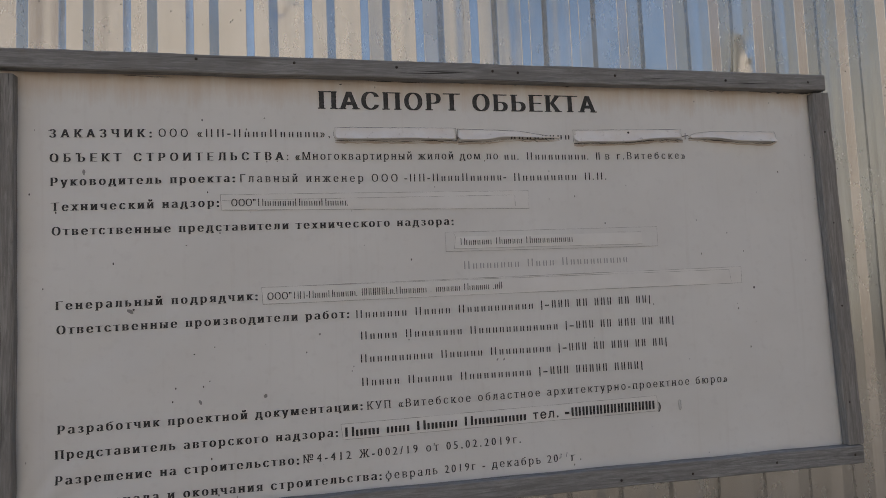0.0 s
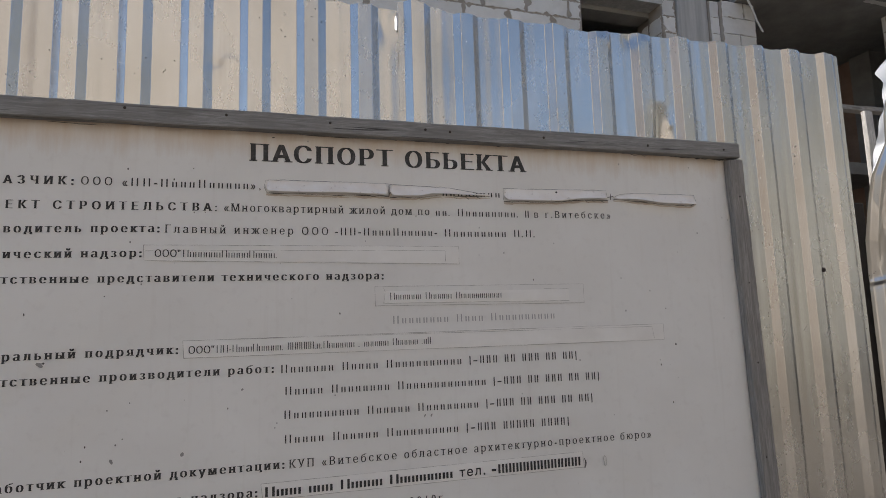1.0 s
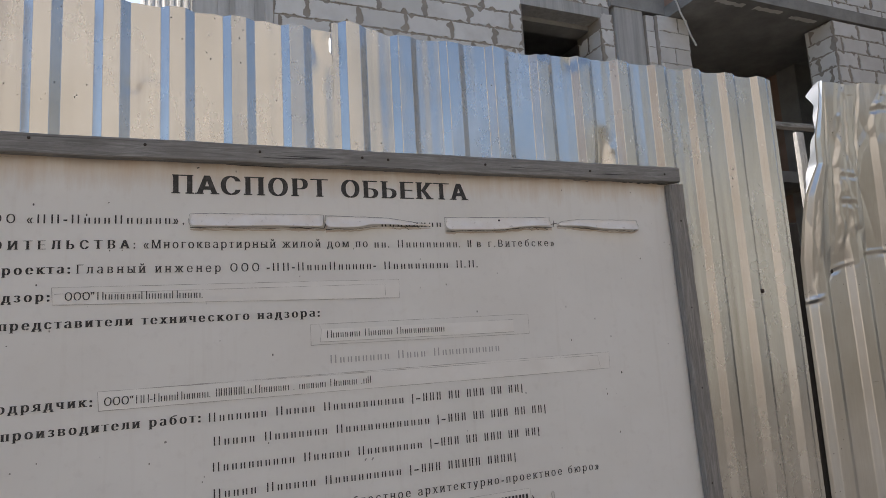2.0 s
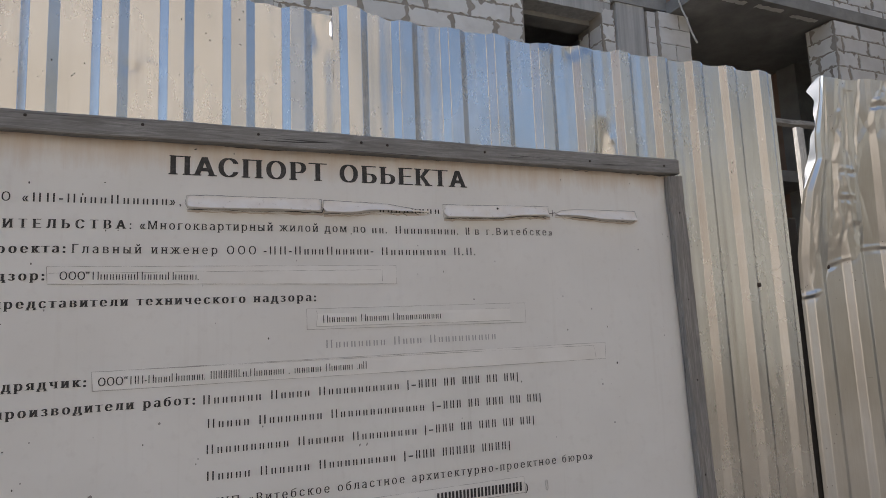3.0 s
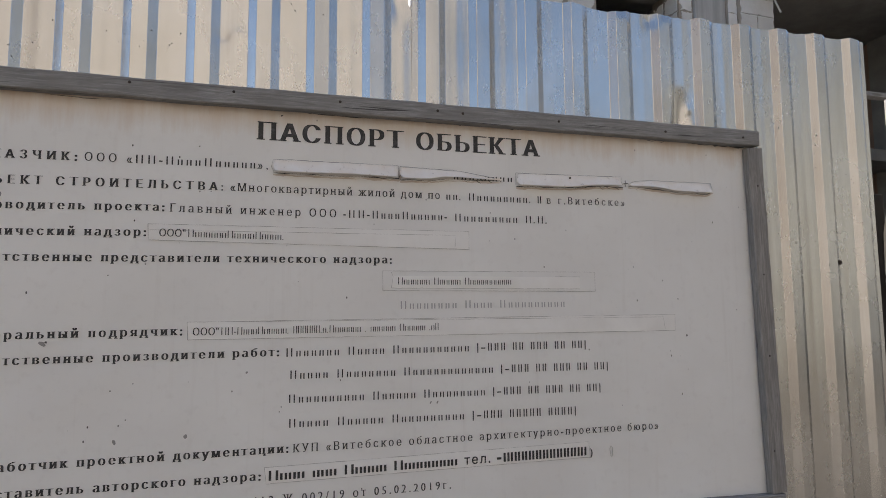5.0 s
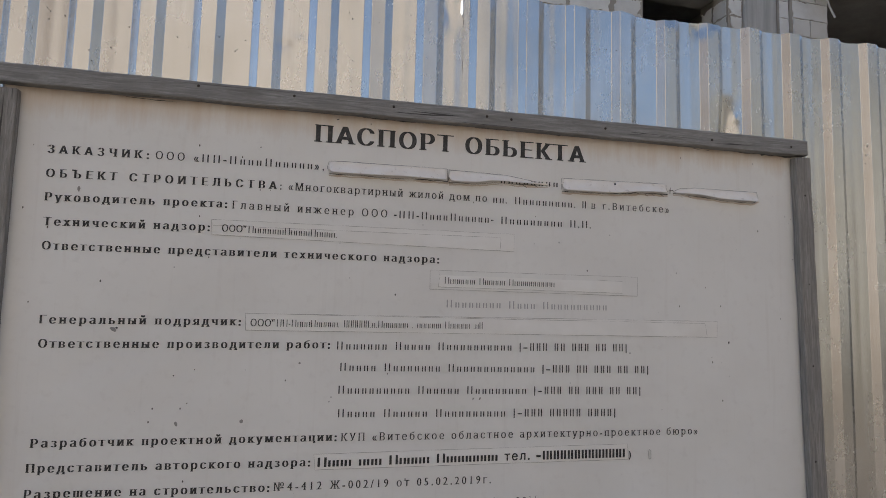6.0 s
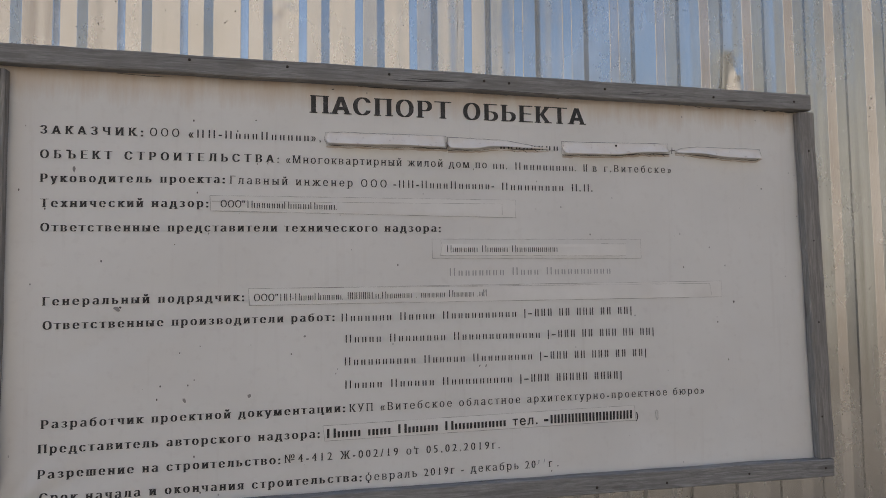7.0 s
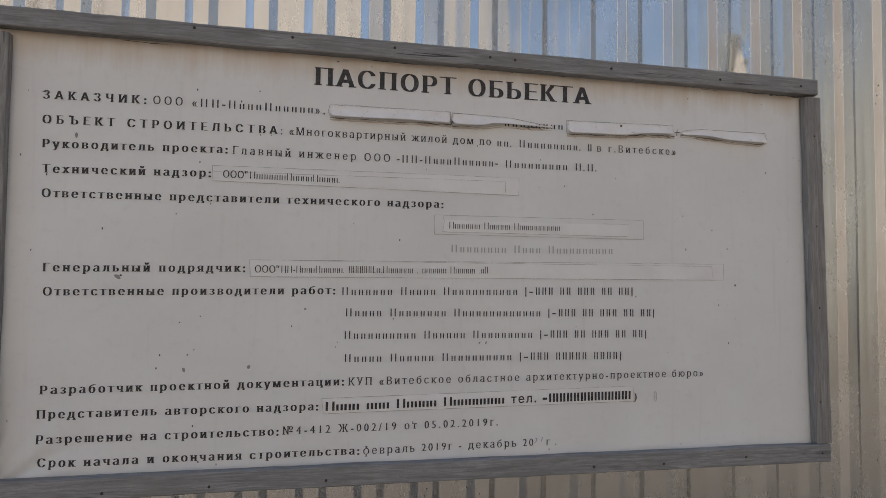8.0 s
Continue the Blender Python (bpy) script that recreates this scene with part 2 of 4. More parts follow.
def lumpy(a, b, axis, steps, amount, seed, bevel=0.002):
    """A sawn bar along one axis, cut in steps, its edges wandering a little."""
    bm = bmesh.new()
    lo, hi = Vector(a), Vector(b)
    k = "xyz".index(axis)
    others = [i for i in range(3) if i != k]
    rings = []
    for s in range(steps + 1):
        f = s / steps
        ring = []
        for cu, cv in ((0, 0), (1, 0), (1, 1), (0, 1)):
            for du, dv in (((0, 1), (1, 0)) if (cu, cv) in ((0, 0), (1, 1)) else ((1, 0), (0, 1))):
                p = [0, 0, 0]
                p[k] = lo[k] + (hi[k] - lo[k]) * f
                for i, c, d in ((others[0], cu, du), (others[1], cv, dv)):
                    end = (lo if c == 0 else hi)[i] + d * bevel * (1 if c == 0 else -1)
                    p[i] = end + amount * noise.noise(Vector((p[k] * 9 + seed, c * 7.1 + i * 3.3, seed * 1.7)))
                ring.append(bm.verts.new(p))
        rings.append(ring)
    n = len(rings[0])
    for r, q in zip(rings, rings[1:]):
        for i in range(n):
            bm.faces.new((r[i], r[(i + 1) % n], q[(i + 1) % n], q[i]))
    bm.faces.new(rings[0])
    bm.faces.new(rings[-1])
    bmesh.ops.recalc_face_normals(bm, faces=bm.faces)
    return bm


def tube(points, radius, sides=8):
    bm = bmesh.new()
    rings = []
    for i, p in enumerate(points):
        p = Vector(p)
        way = (Vector(points[min(i + 1, len(points) - 1)]) - Vector(points[max(i - 1, 0)])).normalized()
        side = way.cross(Vector((0.3, 1, 0.1))).normalized()
        up = way.cross(side)
        rings.append([bm.verts.new(p + radius * (math.cos(6.2832 * k / sides) * side + math.sin(6.2832 * k / sides) * up)) for k in range(sides)])
    for r, q in zip(rings, rings[1:]):
        for k in range(sides):
            bm.faces.new((r[k], r[(k + 1) % sides], q[(k + 1) % sides], q[k]))
    bm.faces.new(rings[0])
    bm.faces.new(rings[-1])
    bmesh.ops.recalc_face_normals(bm, faces=bm.faces)
    return bm


# ---------------------------------------------------------------- ground
g = bmesh.new()
bmesh.ops.create_grid(g, x_segments=60, y_segments=60, size=60)
for v in g.verts:
    v.co.z = 0.03 * noise.noise(v.co * 0.3) - 0.02
for e in [e for e in g.edges if e.is_boundary]:
    for v in e.verts:
        v.co.x, v.co.y = v.co.x * 15, v.co.y * 15
ground = new("ground", mesh_from("ground", g, EARTH))
tagged(ground, "trodden sandy earth of a building site", "ground", kind="structure")


# ---------------------------------------------------------------- corrugated fence
PITCH, RIDGE, WEB, DEPTH = 0.1326, 0.034, 0.0185, 0.0140
FENCE_Y, FENCE_TOP = 0.035, 2.386


def profile(x0, x1, phase):
    """Stations (x, depth) of trapezoid sheeting with ridges centred at phase + k * PITCH."""
    k0 = math.floor((x0 - phase) / PITCH) - 1
    k1 = math.ceil((x1 - phase) / PITCH) + 1
    pts = []
    r = 0.0006
    for k in range(k0, k1 + 1):
        c = phase + k * PITCH
        h, w = RIDGE / 2, RIDGE / 2 + WEB
        flat = PITCH - 2 * w
        e = 2.2 * r
        # the ridges lean a little, but for the lapped one at the joint
        lean = -0.0008 if abs(c - 0.4025) < 0.02 else 0.0022
        s, q = DEPTH / WEB, (DEPTH - lean) / WEB
        for x, d in ((-w - e, DEPTH), (-w - r, DEPTH), (-w + r, DEPTH - r * s), (-w + e, DEPTH - e * s), (-h - e, e * s), (-h - r, r * s), (-h + r, lean * r / RIDGE), (-h + e, lean * e / RIDGE),
                     (0, lean * 0.5), (h - e, lean * (1 - e / RIDGE)), (h - r, lean * (1 - r / RIDGE)), (h + r, lean + r * q), (h + e, lean + e * q), (w - e, DEPTH - e * q), (w - r, DEPTH - r * q), (w + r, DEPTH), (w + e, DEPTH),
                     (w + flat * 0.25, DEPTH), (w + flat * 0.5, DEPTH - 0.0005), (w + flat * 0.75, DEPTH)):
            pts.append((c + x, d))
    pts = sorted(pts)
    inside = [p for p in pts if x0 < p[0] < x1]

    def at(x):
        for a, b in zip(pts, pts[1:]):
            if a[0] <= x <= b[0]:
                return a[1] + (b[1] - a[1]) * (x - a[0]) / max(1e-9, b[0] - a[0])
        return DEPTH
    return [(x0, at(x0))] + inside + [(x1, at(x1))]


def sheet(x0, x1, phase, z0, z1, y0, rows, warp, thick=0.0008, finest=1.0):
    """A sheet with both faces; warp(x, y, z) moves each point."""
    bm = bmesh.new()
    line = []
    stations = profile(x0, x1, phase)
    for (ax, ad), (bx, bd) in zip(stations, stations[1:]):
        n = max(1, math.ceil((bx - ax) / finest))
        line += [(ax + (bx - ax) * i / n, ad + (bd - ad) * i / n) for i in range(n)]
    line.append((bx, bd))
    grids = []
    for side in (0, 1):
        grid = []
        for j in range(rows + 1):
            # finer steps in the upper part, where the knocks are
            z = z0 + (2.0 - z0) * 2 * j / rows if j < rows / 2 else 2.0 + (z1 - 2.0) * (2 * j / rows - 1)
            grid.append([bm.verts.new(warp(x, y0 + d + side * thick, z)) for x, d in line])
        grids.append(grid)
    for side, grid in enumerate(grids):
        for r, q in zip(grid, grid[1:]):
            for i in range(len(line) - 1):
                f = (r[i], r[i + 1], q[i + 1], q[i])
                bm.faces.new(f if side == 0 else f[::-1])
    a, b = grids
    for r, q in ((a[-1], b[-1]), (b[0], a[0])):
        for i in range(len(line) - 1):
            bm.faces.new((r[i], r[i + 1], q[i + 1], q[i]))
    for i in (0, -1):
        for j in range(rows):
            f = (a[j][i], a[j + 1][i], b[j + 1][i], b[j][i])
            bm.faces.new(f if i == 0 else f[::-1])
    for grid in grids:
        rim = set(grid[0]) | set(grid[-1]) | {r[0] for r in grid} | {r[-1] for r in grid}
        for v in rim:
            for e in v.link_edges:
                if e.other_vert(v) in rim:
                    e.smooth = False
    return bm


def dent(x, z, cx, cz, rx, rz):
    return math.exp(-((x - cx) / rx) ** 2 - ((z - cz) / rz) ** 2)


def straight(seed, amount=0.0016):
    def warp(x, y, z):
        p = Vector((x * 7 + seed, z * 2.2, seed))
        y += amount * noise.noise(p) + 0.25 * amount * noise.noise(Vector((x * 31, z * 2 + seed, 3.0)))
        # knocks and kinks
        y += 0.0030 * dent(x, z, -0.090, 2.198, 0.014, 0.010) - 0.0022 * dent(x, z, -0.062, 2.205, 0.026, 0.012)
        y += 0.021 * dent(x, 0, 1.112, 0, 0.030, 1) * min(1.0, max(0.0, (2.19 - z) / 0.14), max(0.0, (z - 1.80) / 0.15)) - 0.004 * dent(x, z, 1.142, 2.122, 0.008, 0.008) + 0.0012 * dent(x, z, 0.50, 2.22, 0.03, 0.08)
        y += 0.002 * dent(x, z, 0.32, 2.31, 0.02, 0.03) + 0.005 * dent(x, z, 1.03, 2.37, 0.02, 0.02)
        if seed == 5.0 and x > 0.30:
            x -= 0.013 * (x - 0.30) / 0.057 * min(1.0, max(0.0, (z - 2.320) / 0.012), max(0.0, (2.378 - z) / 0.010))
            y += 0.003 * dent(x, z, 0.315, 2.345, 0.035, 0.028)
        rise = 0.004 * noise.noise(Vector((x * 23, seed, 0.5)))
        if seed < 9.0 or seed > 10.0:
            rise += 0.0075 - 0.036 * max(x, -0.6)
        else:
            rise += 0.020 * math.exp(-((x - 0.385) / 0.085) ** 2) - 0.006 * math.exp(-((x - 0.92) / 0.09) ** 2)
            # tips of two ridges beaten over
            for cx in (0.932, 1.066):
                y += 0.004 * dent(x, z, cx, 2.386, 0.020, 0.014)
        z += rise * max(0.0, (z - 2.2) / 0.186)
        return (x, y, z)
    return warp


fence = empty("fence", (0, 0, 0))
tagged(fence, "shiny galvanised corrugated steel fence, dented and dust specked", "fence")
SHEETS = ((-5.07, -3.70, -0.139, 21.0), (-3.71, -2.35, -0.137, 13.0), (-2.36, -0.985, -0.135, 1.0), (-0.99, 0.357, -0.133, 5.0), (0.352, 1.778, 0.4025, 9.0))
for x0, x1, phase, seed in SHEETS:
    y0 = FENCE_Y + (0.0016 if seed == 5.0 else 0.0)
    part("metal_sheet", sheet(x0, x1, phase, 0.02, FENCE_TOP, y0, 90, straight(seed), 0.0008, 0.006 if seed in (5.0, 9.0) else 1.0), ZINC, fence, "", True)
for z in (0.55, 1.72):
    part("rail", boxed((-5.05, FENCE_Y + 0.017, z - 0.02), (1.765, FENCE_Y + 0.057, z + 0.02), 0.003), STEEL, fence, "dark steel rail behind the sheets")
for x, y in ((-4.9, 0.0585), (-2.6, 0.0585), (-0.4, 0.0585), (1.890, 0.095)):
    part("post", boxed((x - 0.022, FENCE_Y + y, 0.0), (x + 0.022, FENCE_Y + y + 0.04, 1.93), 0.003), STEEL, fence, "dark rusty square steel post")
s = bmesh.new()
bmesh.ops.create_uvsphere(s, u_segments=10, v_segments=6, radius=0.006)
screw_mesh = mesh_from("screw", s, RUST, True)


def screw(x, y, z, parent, name="screw", size=1.0):
    ob = new(name, screw_mesh)
    ob.matrix_basis = Matrix.LocRotScale((x, y, z), None, (size, 0.6 * size, size))
    ob.parent = parent
    return ob


screw(1.628, FENCE_Y + 0.009, 1.702, fence, size=1.2)

# bright strip added in place of the light showing through the joint
part("gap_glint_strip", boxed((0.3485, FENCE_Y + 0.003, 2.326), (0.3500, FENCE_Y + 0.048, 2.374)), BRIGHT, fence, "bright strip standing in for light through the joint of two sheets")

# the torn, crumpled sheet past the fence's end: a panel turned towards the street, its ribs spaced wider
TORN_TURN = radians(12.0)
TORN_X, TORN_Y = 1.873, 0.10
TORN_PITCH, TORN_RIDGE, TORN_WEB, TORN_DEPTH = 0.150, 0.040, 0.022, 0.0150
TORN_EDGE_Z = (0.0, 1.67, 1.80, 1.92, 2.02, 2.13, 2.22, 2.33, 2.42)
TORN_EDGE_U = (0.0, 0.002, 0.006, 0.028, 0.053, 0.110, 0.114, 0.142, 0.157)
FOLD_U, FOLD_Z = (0.0, 0.066, 0.110, 0.205, 0.224, 0.300, 0.60, 1.4), (1.660, 1.676, 1.765, 1.790, 1.815, 1.822, 1.80, 1.78)
# creases: corner points (along the sheet, height), half width, depth (negative stands out)
CREASES = (
    (((0.158, 2.43), (0.146, 2.30), (0.112, 2.14)), 0.022, -0.007),
    (((0.215, 2.42), (0.188, 2.25), (0.165, 2.15), (0.150, 2.00), (0.126, 1.83)), 0.016, 0.011),
    (((0.198, 2.30), (0.178, 2.24), (0.196, 2.20), (0.170, 2.13)), 0.012, -0.007),
    (((0.176, 2.06), (0.160, 1.98), (0.172, 1.90), (0.152, 1.84)), 0.012, -0.008),
    (((0.228, 2.42), (0.218, 2.25), (0.205, 2.10)), 0.010, 0.010),
    (((0.290, 2.42), (0.260, 2.25), (0.238, 2.09)), 0.010, 0.009),
    (((0.370, 2.36), (0.330, 2.27), (0.262, 2.18), (0.235, 2.08), (0.224, 1.92)), 0.020, -0.010),
    (((0.398, 2.41), (0.362, 2.33)), 0.014, 0.012),
    (((0.186, 2.088), (0.233, 2.082)), 0.011, 0.008),
    (((0.190, 2.104), (0.228, 2.098)), 0.009, -0.006),
    (((0.176, 1.992), (0.220, 1.990)), 0.011, 0.007),
    (((0.180, 2.008), (0.218, 2.006)), 0.009, -0.006),
    (((0.192, 2.09), (0.214, 1.99)), 0.010, -0.006),
    (((0.335, 2.318), (0.385, 2.325)), 0.013, 0.016),
    (((0.345, 2.340), (0.375, 2.350)), 0.010, -0.010),
    (((0.200, 1.96), (0.168, 1.86)), 0.014, 0.006),
    (((0.205, 1.97), (0.212, 1.80)), 0.010, -0.006),
    (((0.052, 2.00), (0.034, 1.70)), 0.008, 0.005),
    (((0.086, 2.10), (0.070, 1.95), (0.050, 1.70)), 0.010, -0.005),
)


def off_line(u, z, pts):
    """Distance to a polyline, and how far along it (0 to 1)."""
    best = (9.0, 0.0)
    for i, ((au, az), (bu, bz)) in enumerate(zip(pts, pts[1:])):
        du, dz = bu - au, bz - az
        t = min(1.0, max(0.0, ((u - au) * du + (z - az) * dz) / (du * du + dz * dz)))
        best = min(best, (math.hypot(u - au - t * du, z - az - t * dz), (i + t) / (len(pts) - 1)))
    return best


def rib(u):
    """Depth of the torn sheet's profile."""
    d = abs((u - 0.205 + TORN_PITCH / 2) % TORN_PITCH - TORN_PITCH / 2)
    return TORN_DEPTH * min(1.0, max(0.0, (d - TORN_RIDGE / 2) / TORN_WEB))


def torn_at(u, z):
    """A point of the torn sheet's face."""
    s = z - float(np.interp(u, FOLD_U, FOLD_Z))
    k = min(1.0, max(0.0, s * 12))
    keep = 1.0 - k * (0.25 if u < 0.085 else 0.80 if u < 0.25 else 0.25 + 0.55 * min(1.0, max(0.0, (z - 2.20) / 0.10)))
    d = rib(u) * keep + (1 - keep) * 0.5 * TORN_DEPTH
    # the lip where it was folded
    d -= 0.007 * math.exp(-((s - 0.006) / 0.007) ** 2) * max(0.0, 0.35 + 0.9 * noise.noise(Vector((u * 17, 3, 9))))
    d += 0.005 * math.exp(-((s + 0.008) / 0.007) ** 2) * max(0.0, 0.2 + noise.noise(Vector((u * 21, 7, 2))))
    lean = 0.0
    if k > 0:
        fade = min(1.0, max(0.0, (0.62 - u) / 0.15))
        for pts, w, h in CREASES:
            if abs(u - pts[0][0]) < 0.2:
                far, along = off_line(u + 0.004 * noise.noise(Vector((u * 40, z * 40, 1))), z, pts)
                d += 0.5 * k * h * max(0.0, 1 - far / w) ** 0.9 * (0.7 + 0.6 * noise.noise(Vector((along * 5, h * 900, 2.0))))
        ridge = 1 - abs(noise.noise(Vector((u * 7 + z * 1.6, z * 3.0 - u * 2, 6.0))))
        d += k * (0.006 * noise.noise(Vector((u * 6.0 + z * 0.5, z * 1.4, 2.0))) + 0.0022 * ridge ** 9 * fade)
        lean = -0.13 * max(0.0, s)
    u2 = u + float(np.interp(z, TORN_EDGE_Z, TORN_EDGE_U)) * max(0.0, 1 - u / 0.16) + 0.05 * max(0.0, s) * max(0.0, 1 - abs(u - 0.2) / 0.5) + 1.0 * lean
    d += lean + 0.0008 * noise.noise(Vector((u * 9, z * 3, 1)))
    c, n = math.cos(TORN_TURN), math.sin(TORN_TURN)
    z = z if z < 1.8 else 1.8 + 0.935 * (z - 1.8)
    return Vector((TORN_X + u2 * c + d * n, TORN_Y - u2 * n + d * c, z + (0.006 * noise.noise(Vector((u * 14, 1, z))) if z > 2.34 else 0.0)))


torn = empty("torn_metal_sheet", (0, 0, 0))
tagged(torn, "crumpled galvanised sheet bent and creased beside the fence", "metal sheet")
bm = bmesh.new()
us = [0.55 * i / 190 for i in range(190)] + [0.55 + 0.85 * i / 90 for i in range(91)]
zs = [0.02 + 1.58 * i / 30 for i in range(30)] + [1.60 + 0.815 * i / 200 for i in range(201)]
front = [[torn_at(u, z) for u in us] for z in zs]
for side in (0.0, 0.0008):
    grid = [[bm.verts.new((p.x, p.y + side, p.z)) for p in r] for r in front]
    for r, q in zip(grid, grid[1:]):
        for i in range(len(us) - 1):
            f = (r[i], r[i + 1], q[i + 1], q[i])
            bm.faces.new(f if side == 0.0 else f[::-1])
part("metal_sheet", bm, DULL_ZINC, torn, "", True)
# its edge torn and folded back, wide at a tip near the top and again lower down
FLAP_Z = (2.03, 2.08, 2.14, 2.24, 2.335, 2.375, 2.418)
FLAP_W = (0.004, 0.036, 0.044, 0.010, 0.030, 0.066, 0.010)
flap = bmesh.new()
rows = []
for j in range(60):
    z = 2.03 + 0.385 * j / 59
    p = torn_at(0.001, z)
    wide = float(np.interp(z, FLAP_Z, FLAP_W))
    rows.append([flap.verts.new((p.x + 0.003 - 0.22 * wide * t, p.y + wide * t * 0.60 + 0.003 * t * math.sin(j * 0.45 + 2 * t), p.z + 0.25 * wide * t * (t - 1))) for t in (0, 0.3, 0.6, 0.85, 1.0)])
for r, q in zip(rows, rows[1:]):
    for i in range(4):
        flap.faces.new((r[i], q[i], q[i + 1], r[i + 1]))
part("folded_edge", flap, BRIGHT, torn, "bright torn edge folded back", True)
part("post", boxed((3.0, -0.10, 0.0), (3.04, -0.06, 1.9), 0.003), STEEL, torn, "dark steel post")
for u, z in ((0.110, 1.762), (0.37, 1.75)):
    p = torn_at(u, z)
    screw(p.x, p.y - 0.001, p.z, torn, size=1.3)
# a short dark scratch across one rib
p = torn_at(0.205, 1.40)
part("scratch", boxed((p.x - 0.020, p.y - 0.0012, 1.399), (p.x + 0.020, p.y + 0.001, 1.401)), RIM, torn)


# ---------------------------------------------------------------- signboard
board = empty("signboard", (0, 0, 0))
tagged(board, "white printed site signboard in weathered wooden frame on fence", "sign")


def cloth(x, z):
    """How far the banner's face stands from its plane (towards the fence)."""
    y = 0.0012 * noise.noise(Vector((x * 2.1, z * 2.6, 0.3)))
    # slack folds fanning out of the lower corner, and a faint one across the lower middle
    d = math.hypot(x + 0.66, z - 1.06)
    y += 0.0042 * math.exp(-(d / 0.20) ** 2) * min(1.0, d / 0.04) * math.sin(math.atan2(z - 1.06, x + 0.66) * 15)
    for cx, cz, ln, slope, h in ((-0.45, 1.44, 0.22, 0.75, 0.0022), (-0.36, 1.40, 0.16, 0.62, -0.0016), (0.86, 1.17, 0.25, -0.35, 0.0016), (1.05, 1.24, 0.16, 0.8, 0.0015), (0.55, 1.60, 0.30, 0.12, 0.0010), (1.14, 1.93, 0.14, -0.7, 0.0018)):
        along, off = (x - cx) + slope * (z - cz), (z - cz) - slope * (x - cx)
        y += h * math.exp(-(off / 0.030) ** 2 - (along / ln) ** 2)
    y += 0.0022 * math.exp(-((z - 1.11) / 0.03) ** 2) * math.sin(x * 21 + 1) + 0.0016 * math.exp(-((z - 2.01) / 0.02) ** 2) * math.sin(x * 33)
    return y


bm = bmesh.new()
NX, NZ = 240, 130
grid = [[bm.verts.new((-0.66 + 1.97 * i / NX, cloth(-0.66 + 1.97 * i / NX, 1.065 + 0.975 * j / NZ), 1.065 + 0.975 * j / NZ)) for i in range(NX + 1)] for j in range(NZ + 1)]
for r, q in zip(grid, grid[1:]):
    for i in range(NX):
        bm.faces.new((r[i], r[i + 1], q[i + 1], q[i]))
part("banner", bm, BANNER, board, "taut white vinyl banner, dusty and specked", True)
part("backing_panel", boxed((-0.665, 0.012, 1.06), (1.315, FENCE_Y - 0.001, 2.045), 0.002), WOOD, board)


def plank(name, x0, z0, x1, z1, wide, axis, seed, y=-0.029, thick=0.027):
    """A sawn batten between two points of the board's plane."""
    length = math.hypot(x1 - x0, z1 - z0)
    if axis == 'x':
        bm = lumpy((0, 0, -wide / 2), (length, thick, wide / 2), 'x', 40, 0.0016, seed)
        turn = Matrix.Rotation(-math.atan2(z1 - z0, x1 - x0), 4, 'Y')
        mat = WOOD
    else:
        bm = lumpy((-wide / 2, 0, 0), (wide / 2, thick, length), 'z', 30, 0.0016, seed)
        turn = Matrix.Rotation(math.atan2(x1 - x0, z1 - z0), 4, 'Y')
        mat = WOOD_UP
    ob = part(name, bm, mat, board)
    ob.matrix_basis = Matrix.Translation((x0, y, z0)) @ turn
    return ob


plank("frame_batten", -0.72, 2.041, 1.303, 2.031, 0.041, 'x', 3.0)
plank("frame_batten", -0.70, 1.078, 1.325, 1.069, 0.044, 'x', 8.0)
plank("frame_batten", 1.311, 1.093, 1.291, 2.004, 0.047, 'z', 14.0, -0.025, 0.023)
plank("frame_batten", -0.650, 1.10, -0.651, 2.008, 0.05, 'z', 21.0, -0.025, 0.023)
for x, z in ((-0.267, 2.048), (-0.06, 2.045), (0.169, 2.041), (0.459, 2.036), (0.397, 2.038), (0.708, 2.035), (1.011, 2.030), (1.251, 2.030),
             (-0.42, 1.066), (-0.212, 1.068), (0.031, 1.068), (0.662, 1.066), (0.846, 1.064), (1.075, 1.070), (1.30, 1.069)):
    screw(x, -0.029, z, board, "nail", 0.55)
for x, z in ((1.302, 1.445), (1.297, 1.66), (1.30, 1.20), (1.294, 1.90)):
    screw(x, -0.025, z, board, "nail", 0.42)


# ---------------------------------------------------------------- lettering
def outline(text, spacing):
    """The closed outlines of a run of type, one list of points each."""
    c = bpy.data.curves.new("type", "FONT")
    c.body, c.resolution_u, c.space_character, c.fill_mode = text, 4, spacing, 'NONE'
    ob = new("type", c)
    bpy.context.view_layer.update()
    me = bpy.data.meshes.new_from_object(ob.evaluated_get(bpy.context.evaluated_depsgraph_get()))
    bpy.data.objects.remove(ob)
    bpy.data.curves.remove(c)
    ways = {}
    for e in me.edges:
        i, j = e.vertices
        ways.setdefault(i, []).append(j)
        ways.setdefault(j, []).append(i)
    loops, seen = [], set()
    for start in range(len(me.vertices)):
        if start in seen or start not in ways:
            continue
        ring, last, now = [start], None, start
        seen.add(start)
        while True:
            on = [k for k in ways[now] if k != last and k not in seen]
            if not on:
                break
            last, now = now, min(on) if len(ring) == 1 else on[0]
            ring.append(now)
            seen.add(now)
        pts = [(me.vertices[k].co.x, me.vertices[k].co.y) for k in ring]
        kept = []
        for i, q in enumerate(pts):
            p, r = (kept[-1] if kept else pts[i - 1]), pts[(i + 1) % len(pts)]
            turn = (q[0] - p[0]) * (r[1] - q[1]) - (q[1] - p[1]) * (r[0] - q[0])
            if abs(turn) > 1e-6 and math.dist(p, q) > 0.007:
                kept.append(q)
        if len(kept) > 2:
            loops.append(kept)
    bpy.data.meshes.remove(me)
    return loops


